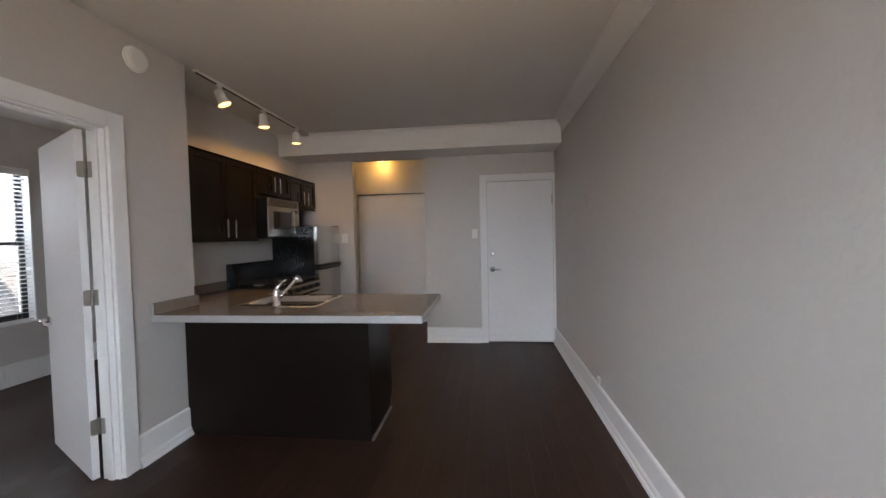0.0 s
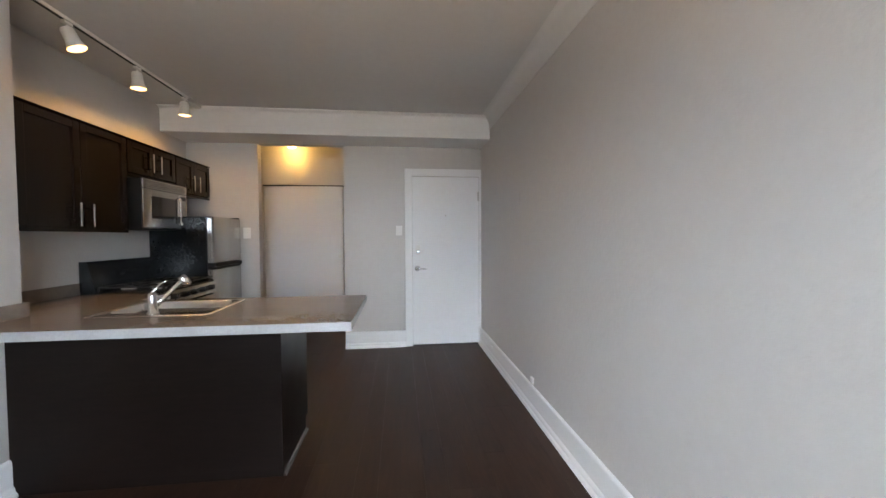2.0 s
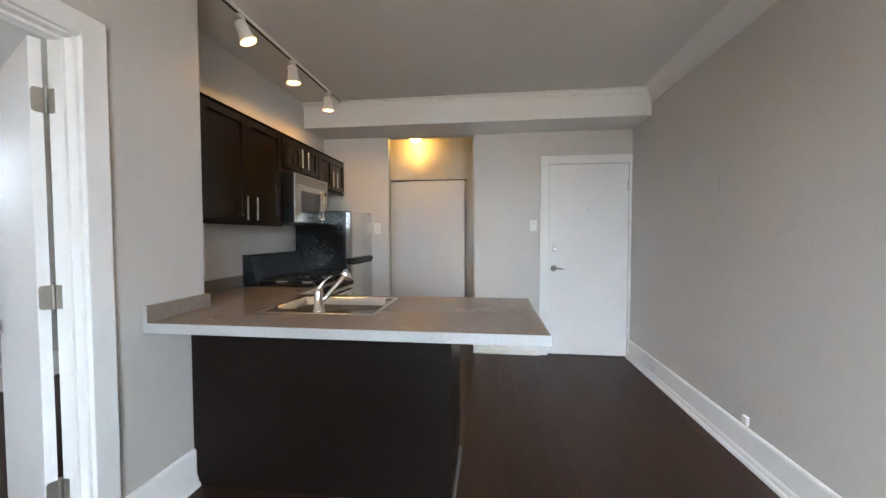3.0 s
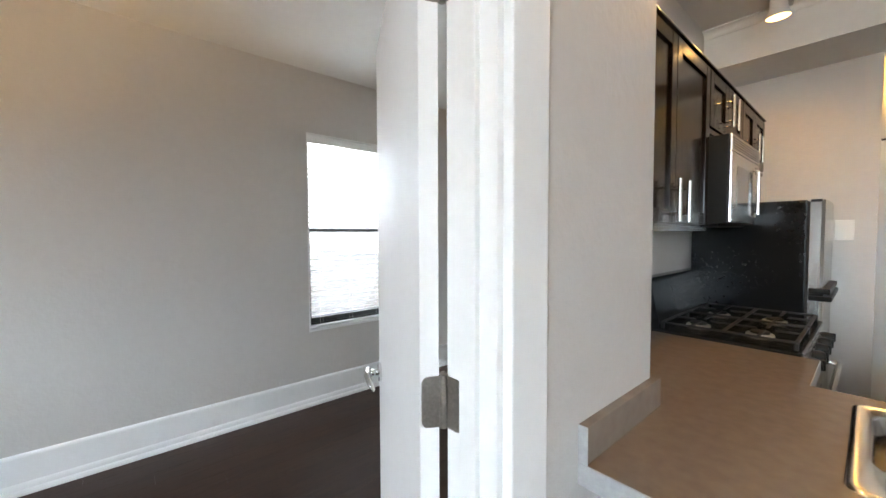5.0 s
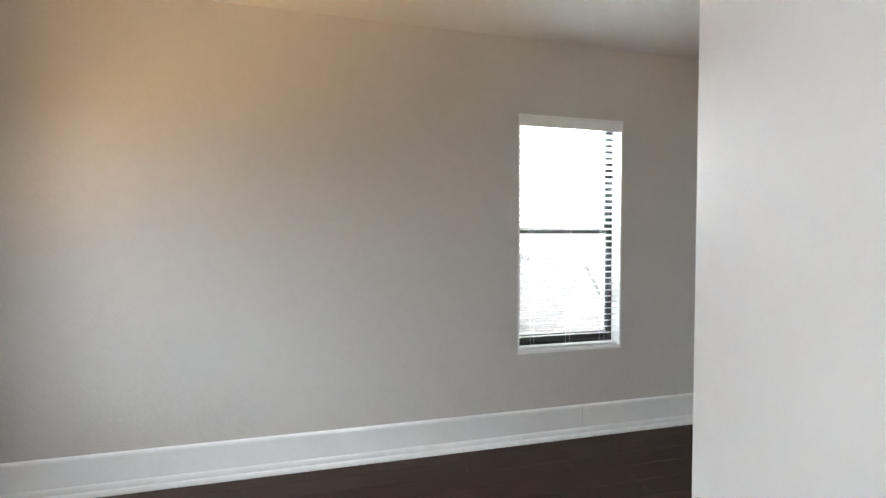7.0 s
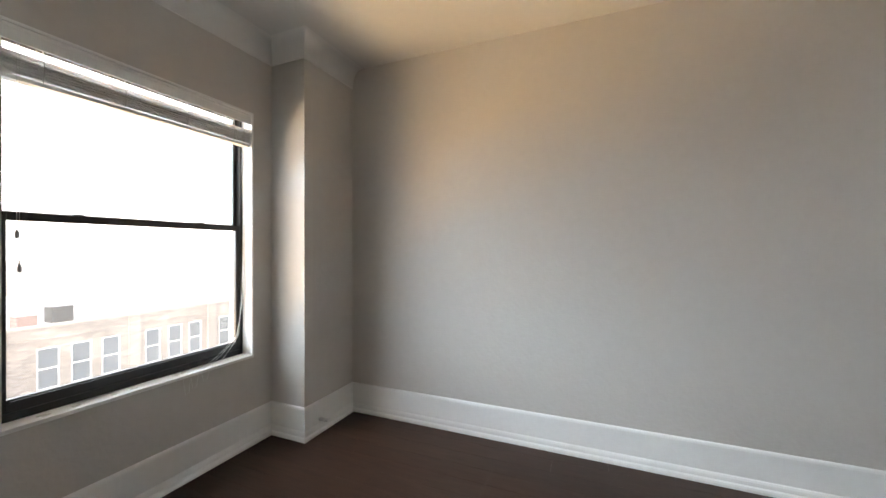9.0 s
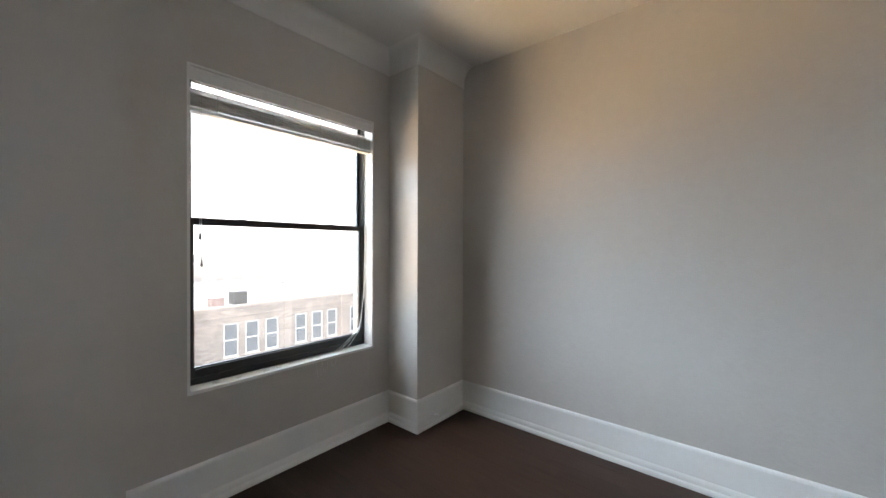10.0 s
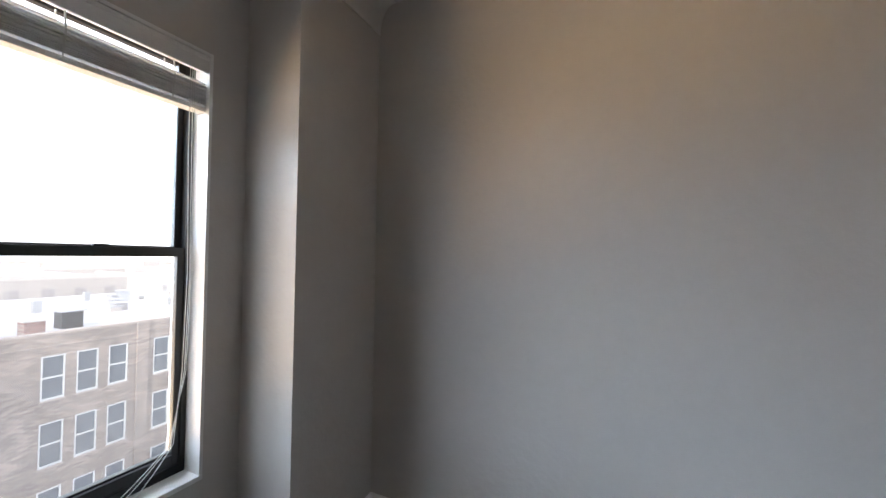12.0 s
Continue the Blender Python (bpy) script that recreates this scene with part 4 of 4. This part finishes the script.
# lift cords hanging down the side and over the sill
for k, (dx, end) in enumerate(((0.0, 0.10), (0.008, 0.16), (0.014, 0.20))):
    bm = bmesh.new()
    pts = [(wb - 0.075 + dx, 0.010, Z1B - 0.08), (wb - 0.072 + dx * 1.4, 0.014, 1.75), (wb - 0.060 + dx, 0.020, 1.30), (wb - 0.066 + dx, 0.024, 0.95), (wb - 0.085 - dx, 0.030, 0.70)]
    for i in range(1, 9):
        a = i / 8
        pts.append((wb - 0.085 - dx - (0.10 + end) * a, 0.030 - 0.044 * a, 0.70 - 0.128 * math.sin(a * math.pi / 2)))
    pts += [(wb - 0.20 - dx - end, -0.010, 0.55 - 0.02 * k), (wb - 0.215 - end, -0.010, 0.505 - 0.02 * k), (wb - 0.235 - end, -0.010, 0.50 - 0.02 * k), (wb - 0.245 - end, -0.010, 0.54)]
    tube(bm, pts, 0.0013, 6)
    part("lift_cord", bm, CORD, bl, "loose white lift cord")
# flaking spots on the sill
rnd = random.Random(3)
for k in range(7):
    x = rnd.uniform(0.08, 0.75)
    bm = bmesh.new()
    ring = [bm.verts.new((x + rnd.uniform(0.008, 0.024) * math.cos(a), 0.028 + rnd.uniform(0.004, 0.012) * math.sin(a) + 0.012 * (k % 2), Z0B + 0.0155)) for a in [i * math.pi / 4 for i in range(8)]]
    f = bm.faces.new(ring)
    r = bmesh.ops.extrude_face_region(bm, geom=[f])
    for v in [v for v in r["geom"] if isinstance(v, bmesh.types.BMVert)]:
        v.co.z += 0.0022
    bmesh.ops.recalc_face_normals(bm, faces=bm.faces)
    part("paint_flake", bm, PUTTY, bpy.data.objects["window_2"])
# living room window behind the walk
WL = Matrix(((-1, 0, 0, L1), (0, -1, 0, YS), (0, 0, 1, 0), (0, 0, 0, 1)))
sash_window("window_3", "wide dark metal sash window lighting the living room", WL, L1 - L0, 0.55, 2.15, T, 1.372, False)
# capped pipe stubs on the column's baseboard
stub = thing("pipe_stub", "pair of painted-over pipe stubs on the baseboard", "pipe stub")
for x, z in ((-5.07, 0.085), (-5.11, 0.062)):
    bm = bmesh.new()
    tube(bm, [(x, -5.284, z), (x, -5.250, z + 0.004), (x, -5.244, z + 0.004)], [0.011, 0.012, 0.008], 12)
    part("cap", bm, TRIM, stub)
# butt joint in the west baseboard
part("joint", boxes((XW + 0.0155, XW + 0.0168, -1.722, -1.719, 0.062, 0.204)), PUTTY, bpy.data.objects["baseboard.005"])

# ---- the street outside ----
def brickwork(name, c1, c2, mortar):
    """Far brick courses on walls that face along y, with light and dark bricks and broad stains."""
    m = material(name, c1, 0.85, vary=0.3, scale=1.3, bump=0.3, bump_scale=14)
    nt = m.node_tree
    geo, sep, com, br, big, mix = (nt.nodes.new("ShaderNode" + k) for k in ("NewGeometry", "SeparateXYZ", "CombineXYZ", "TexBrick", "TexNoise", "VectorMath"))
    nt.links.new(geo.outputs["Position"], sep.inputs[0])
    nt.links.new(sep.outputs["X"], com.inputs["X"])
    nt.links.new(sep.outputs["Z"], com.inputs["Y"])
    nt.links.new(com.outputs[0], br.inputs["Vector"])
    for k, c in (("Color1", c1), ("Color2", c2), ("Mortar", mortar)):
        br.inputs[k].default_value = (*c, 1)
    br.inputs["Scale"].default_value, br.inputs["Mortar Size"].default_value = 1.0, 0.012
    br.inputs["Brick Width"].default_value, br.inputs["Row Height"].default_value, br.inputs["Bias"].default_value = 0.30, 0.088, -0.25
    big.inputs["Scale"].default_value, big.inputs["Detail"].default_value = 0.5, 5
    amount = nt.nodes.new("ShaderNodeMapRange")
    amount.inputs[1].default_value, amount.inputs[2].default_value, amount.inputs[3].default_value, amount.inputs[4].default_value = 0.3, 0.7, 0.72, 1.22
    nt.links.new(geo.outputs["Position"], big.inputs["Vector"])
    nt.links.new(big.outputs[0], amount.inputs[0])
    mix.operation = "SCALE"
    nt.links.new(br.outputs["Color"], mix.inputs[0])
    nt.links.new(amount.outputs[0], mix.inputs["Scale"])
    nt.links.new(mix.outputs[0], nt.nodes["Principled BSDF"].inputs["Base Color"])
    return m


TAN = brickwork("tan brick", (0.20, 0.155, 0.13), (0.38, 0.305, 0.255), (0.27, 0.24, 0.22))
RED = brickwork("red brick", (0.22, 0.105, 0.08), (0.36, 0.19, 0.15), (0.30, 0.25, 0.22))
COPE = material("weathered coping", (0.36, 0.31, 0.27), 0.85, vary=0.2, scale=3)
GREYW = material("grey gable boards", (0.11, 0.108, 0.112), 0.85, vary=0.15, scale=3, stretch=(1, 1, 6))
STONE = material("pale limestone", (0.62, 0.59, 0.54), 0.8, vary=0.12, scale=6)
ROOF = material("pale roof membrane", (0.46, 0.46, 0.47), 0.8, vary=0.18, scale=1.2)
ROOFD = material("grey roof felt", (0.38, 0.37, 0.36), 0.85, vary=0.2, scale=1.5)
SHINGLE = material("brown grey shingles", (0.10, 0.096, 0.096), 0.9, vary=0.25, scale=4, bump=0.4, bump_scale=10)
ASPH = material("asphalt", (0.075, 0.072, 0.07), 0.9, vary=0.2, scale=1.0)
LAND = material("pale city ground", (0.30, 0.27, 0.23), 0.9, vary=0.25, scale=0.05)
PANEW = material("window glass from outside", (0.10, 0.12, 0.14), 0.08, vary=0.25, scale=3, coat=0.3)
# Far panes: distance haze is put into the colour, paler than near glass.
HAZEW = material("far window paled for haze", (0.40, 0.38, 0.36), 0.4, vary=0.1, scale=0.5)
WFRAME = material("white window frame", (0.55, 0.55, 0.54), 0.5, vary=0.05)
METAL = material("galvanised metal", (0.45, 0.46, 0.47), 0.45, 0.6, vary=0.15, scale=6)
# Far masonry, its base colour lightened to imitate haze.
PALE = material("masonry paled for haze", (0.52, 0.48, 0.44), 0.9, vary=0.12, scale=0.6)
GZ, FY = -13.5, -26.0
GABLE = (9.2, 13.9, -4.6, -0.35)

structure("ground", boxes((-1500, 1500, -1500, 1500, GZ - 0.5, GZ)), LAND, "pale hazy city ground far below", "ground")
structure("road", boxes((-300, 300, -23.0, -12.0, GZ, GZ + 0.02)), ASPH, "grey asphalt street below the window", "road")
for y0, y1 in ((-26.0, -23.0), (-12.0, -8.0)):
    structure("pavement", boxes((-300, 300, y0, y1, GZ, GZ + 0.16)), STONE, "pale concrete pavement with a kerb", "pavement")


def house_window(parent, x0, x1, z0, z1, rail=True, mat=WFRAME, lites=1):
    """A window in the facade plane, facing +y, sunk a little: frame, meeting rail, pane and sill."""
    w = part("window", boxes((x0, x0 + 0.05, FY - 0.10, FY + 0.015, z0, z1), (x1 - 0.05, x1, FY - 0.10, FY + 0.015, z0, z1), (x0 + 0.05, x1 - 0.05, FY - 0.10, FY + 0.015, z1 - 0.05, z1), (x0 + 0.05, x1 - 0.05, FY - 0.10, FY + 0.015, z0, z0 + 0.08),
             *([(x0 + 0.05, x1 - 0.05, FY - 0.09, FY - 0.02, (z0 + z1) / 2 - 0.035, (z0 + z1) / 2 + 0.035)] if rail else [])), mat, parent, "white framed sash window")
    part("pane", boxes((x0 + 0.05, x1 - 0.05, FY - 0.09, FY - 0.05, z0 + 0.08, z1 - 0.05)), PANEW, w)
    part("sill", boxes((x0 - 0.05, x1 + 0.05, FY - 0.02, FY + 0.05, z0 - 0.07, z0 - 0.001)), COPE, w)


def facade(parent, name, x0, x1, top, holes, mat, deep):
    """The front wall with its openings cut through, from strips between all the edges."""
    xs = sorted({x0, x1, *[h[0] for h in holes], *[h[1] for h in holes]})
    bm = bmesh.new()
    for a, b in zip(xs, xs[1:]):
        hs = sorted([(h[2], h[3]) for h in holes if h[0] <= a + 1e-6 and h[1] >= b - 1e-6])
        z = GZ
        for p, q in hs + [(top, top)]:
            if p > z + 1e-6:
                box(bm, a, b, FY - 0.30, FY, z, p)
            z = q
    part(name, bm, mat, parent, "brick street front")
    part("body", boxes((x0, x1, FY - deep, FY - 0.30, GZ, top - 0.45)), mat, parent)
    part("roof", boxes((x0 + 0.3, x1 - 0.3, FY - deep + 0.3, FY - 0.30, top - 0.45, top - 0.40)), ROOF, parent, "pale flat roof")
    part("coping", boxes((x0, x1, FY - 0.34, FY + 0.05, top, top + 0.09)), COPE, parent, "weathered stone coping")


def tan_building():
    b = thing("apartment_building", "tan brick apartment building with triple sash windows", "building")
    x1, x0, top = -9.72, -33.2, -2.22
    holes = []
    for bay in range(5):
        ox = -4.19 * bay
        for k in range(3):
            xa = -11.10 + ox - 1.15 * k
            for r in range(4):
                za = -3.12 - 2.82 * r
                holes.append((xa - 0.76, xa, za - 1.86, za))
    facade(b, "wall", x0, x1, top, holes, TAN, 22)
    for h in holes:
        house_window(b, *h)
    for bay in range(5):
        px = -14.52 - 4.19 * bay
        part("pilaster", boxes((px - 0.50, px, FY, FY + 0.10, GZ, top)), TAN, b)
    part("string_course", boxes((x0, x1, FY, FY + 0.05, -2.78, -2.70)), TAN, b)
    part("parapet_side", boxes((x1 - 0.25, x1, FY - 22, FY - 0.34, top - 0.45, top - 0.05)), TAN, b)


def red_building():
    b = thing("shop_building", "red brick building with wide stone-framed windows", "building")
    x1, x0, top = 7.5, -9.70, -2.28
    holes = []
    for bay in range(4):
        ox = 4.30 * bay
        holes += [(-9.60 + ox, -9.06 + ox, -3.42, -2.64), (-6.10 + ox, -5.56 + ox, -3.50, -2.70)]
        for r in range(2):
            holes.append((-8.92 + ox, -6.15 + ox, -6.95 - 4.2 * r, -4.78 - 4.2 * r))
    facade(b, "wall", x0, x1, top, holes, RED, 30)
    for h in holes:
        if h[1] - h[0] < 1:
            house_window(b, *h, rail=False)
            continue
        x0h, x1h, z0, z1 = h
        f = part("stone_frame", boxes((x0h, x0h + 0.16, FY - 0.12, FY + 0.03, z0, z1), (x1h - 0.16, x1h, FY - 0.12, FY + 0.03, z0, z1), (x0h, x1h, FY - 0.12, FY + 0.04, z1, z1 + 0.16), (x0h + 0.86, x0h + 1.08, FY - 0.12, FY + 0.03, z0, z1), (x1h - 1.02, x1h - 0.80, FY - 0.12, FY + 0.03, z0, z1), (x0h - 0.06, x1h + 0.06, FY - 0.12, FY + 0.07, z0 - 0.14, z0)), COPE, b, "weathered stone window frame")
        for a, c in ((x0h + 0.16, x0h + 0.86), (x0h + 1.08, x1h - 1.02), (x1h - 0.80, x1h - 0.16)):
            part("pane", boxes((a, c, FY - 0.11, FY - 0.09, z0, z1)), PANEW, f)
    for bay in range(4):
        ox = 4.30 * bay
        bm = boxes((-0.22, 0.22, 0, 0.04, -0.22, 0.22))
        bm.transform(pose(-7.56 + ox, FY, -3.60, 0, 45, 0))
        part("diamond", bm, STONE, b, "pale stone diamond")
        part("pilaster", boxes((-5.46 + ox, -5.34 + ox, FY, FY + 0.06, GZ, top)), RED, b)
    part("parapet_side", boxes((-9.70, -9.45, FY - 30, FY - 0.34, top - 0.45, top + 0.02)), RED, b)
    # the raised rear part with a sloping light well
    part("rear_block", boxes((-7.0, 7.0, FY - 30, FY - 12, top - 0.42, top + 0.9)), ROOF, b, "raised rear roof")
    part("roof_curb", boxes((-9.3, -7.2, FY - 9.2, FY - 8.8, top - 0.4, top - 0.1)), STONE, b)


def sky_haze():
    """The white haze that closes the distance, far behind all buildings."""
    bm, n = bmesh.new(), 64
    ring = [[bm.verts.new((700 * math.cos(2 * math.pi * k / n), 700 * math.sin(2 * math.pi * k / n), z)) for k in range(n)] for z in (GZ - 1, 60, 600)]
    for a, b in zip(ring, ring[1:]):
        for k in range(n):
            bm.faces.new((a[k], b[k], b[(k + 1) % n], a[(k + 1) % n]))
    return structure("backdrop", bm, glow("white haze", (0.93, 0.96, 1.0), 0.55), "white hazy sky low over the city", "sky")


sky_haze()
tan_building()
red_building()


def roof_vent(x, y, z, w, h, mat, label):
    v = thing("roof_vent", label, "roof vent", "roof vents")
    v.location = (x, y, z)
    part("box", boxes((-w / 2, w / 2, -w / 2, w / 2, 0, h)), mat, v)
    part("cap", boxes((-w * 0.62, w * 0.62, -w * 0.62, w * 0.62, h, h + 0.08)), METAL, v)


def roof_tops():
    r = random.Random(12)
    z = -2.22 - 0.40
    roof_vent(-13.4, FY - 4.0, z, 0.85, 0.85, BLACKP, "dark boxy roof vent")
    for k in range(26):
        x, y = r.uniform(-32, -10.5), FY - r.uniform(2.0, 21)
        mat = r.choice((METAL, METAL, ROOFD, PALE, STONE))
        roof_vent(x, y, z, r.uniform(0.25, 0.7), r.uniform(0.25, 0.8), mat, "small metal and brick vent on the flat roof")
    for k in range(6):
        roof_vent(r.uniform(-8.5, 6), FY - r.uniform(2, 11), -2.28 - 0.40, r.uniform(0.3, 0.6), r.uniform(0.3, 0.6), METAL, "small metal vent on the flat roof")
    ch = thing("chimney", "short red brick chimney with a stone cap", "chimney")
    ch.location = (-11.6, FY - 2.6, z)
    part("stack", boxes((-0.35, 0.35, -0.35, 0.35, 0, 0.72)), RED, ch)
    part("cap", boxes((-0.42, 0.42, -0.42, 0.42, 0.72, 0.84)), STONE, ch)


roof_tops()


def block(x0, x1, y0, y1, top, mat, seed):
    """A far city block: walls, flat roof with parapet, rows of windows on the two sides towards the room, and roof boxes."""
    r = random.Random(seed)
    b = thing("far_building", "pale city building with a flat roof, haze in its colour", "building", "far buildings")
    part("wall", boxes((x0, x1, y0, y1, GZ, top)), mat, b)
    part("roof", boxes((x0 + 0.4, x1 - 0.4, y0 + 0.4, y1 - 0.4, top, top + 0.05)), r.choice((ROOF, ROOFD)), b)
    part("parapet", boxes((x0, x1, y1 - 0.3, y1, top, top + 0.5), (x1 - 0.3, x1, y0, y1 - 0.3, top, top + 0.5)), STONE, b)
    x = x0 + 1.2
    while x < x1 - 2:
        for k in range(2):
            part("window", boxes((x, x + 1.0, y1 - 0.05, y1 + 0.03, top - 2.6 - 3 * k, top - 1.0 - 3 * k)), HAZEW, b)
        x += 2.6
    for k in range(3):
        cx, cy, w = r.uniform(x0 + 2, x1 - 2), r.uniform(y0 + 2, y1 - 2), r.uniform(0.6, 2.0)
        part("penthouse", boxes((cx - w, cx + w, cy - w * 0.7, cy + w * 0.7, top + 0.05, top + r.uniform(0.6, 2.2))), r.choice((STONE, PALE)), b)


far = random.Random(5)
for i in range(7):
    for j in range(5):
        x0 = -150 + 30 * i + far.uniform(-2, 2)
        y0 = -78 - 34 * j
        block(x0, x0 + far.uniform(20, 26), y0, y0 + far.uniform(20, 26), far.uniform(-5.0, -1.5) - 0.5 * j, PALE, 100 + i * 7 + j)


def gable_house():
    """The neighbour seen through the lowered blind."""
    g = thing("gable_house", "grey neighbouring house with a steep gable roof", "house")
    x0, x1, y0, y1, z0, z1 = -38.0, -26.0, GABLE[0], GABLE[1], GABLE[2], GABLE[3]
    ym = (y0 + y1) / 2
    bm = bmesh.new()
    prof = [(y0, GZ), (y1, GZ), (y1, z0), (ym, z1), (y0, z0)]
    m = Matrix(((0, 0, 1, x0), (1, 0, 0, 0), (0, 1, 0, 0), (0, 0, 0, 1)))
    part("wall", extrude(prof, x1 - x0, m), GREYW, g, "grey boarded gable wall")
    for s in (-1, 1):
        ye = y0 - 0.4 if s < 0 else y1 + 0.4
        sl = (z1 - z0) / (ym - y0)
        p = [(ym, z1 + 0.02), (ye, z0 - 0.4 * sl + 0.02), (ye, z0 - 0.4 * sl + 0.22), (ym, z1 + 0.22)]
        part("roof_slope", extrude(p, x1 - x0 + 0.6, Matrix.Translation((-0.3, 0, 0)) @ m), SHINGLE, g, "brown grey shingle slope")
    part("ridge_cap", boxes((x0, x1, ym - 0.12, ym + 0.12, z1 + 0.16, z1 + 0.26)), SHINGLE, g)


gable_house()

floorboards()
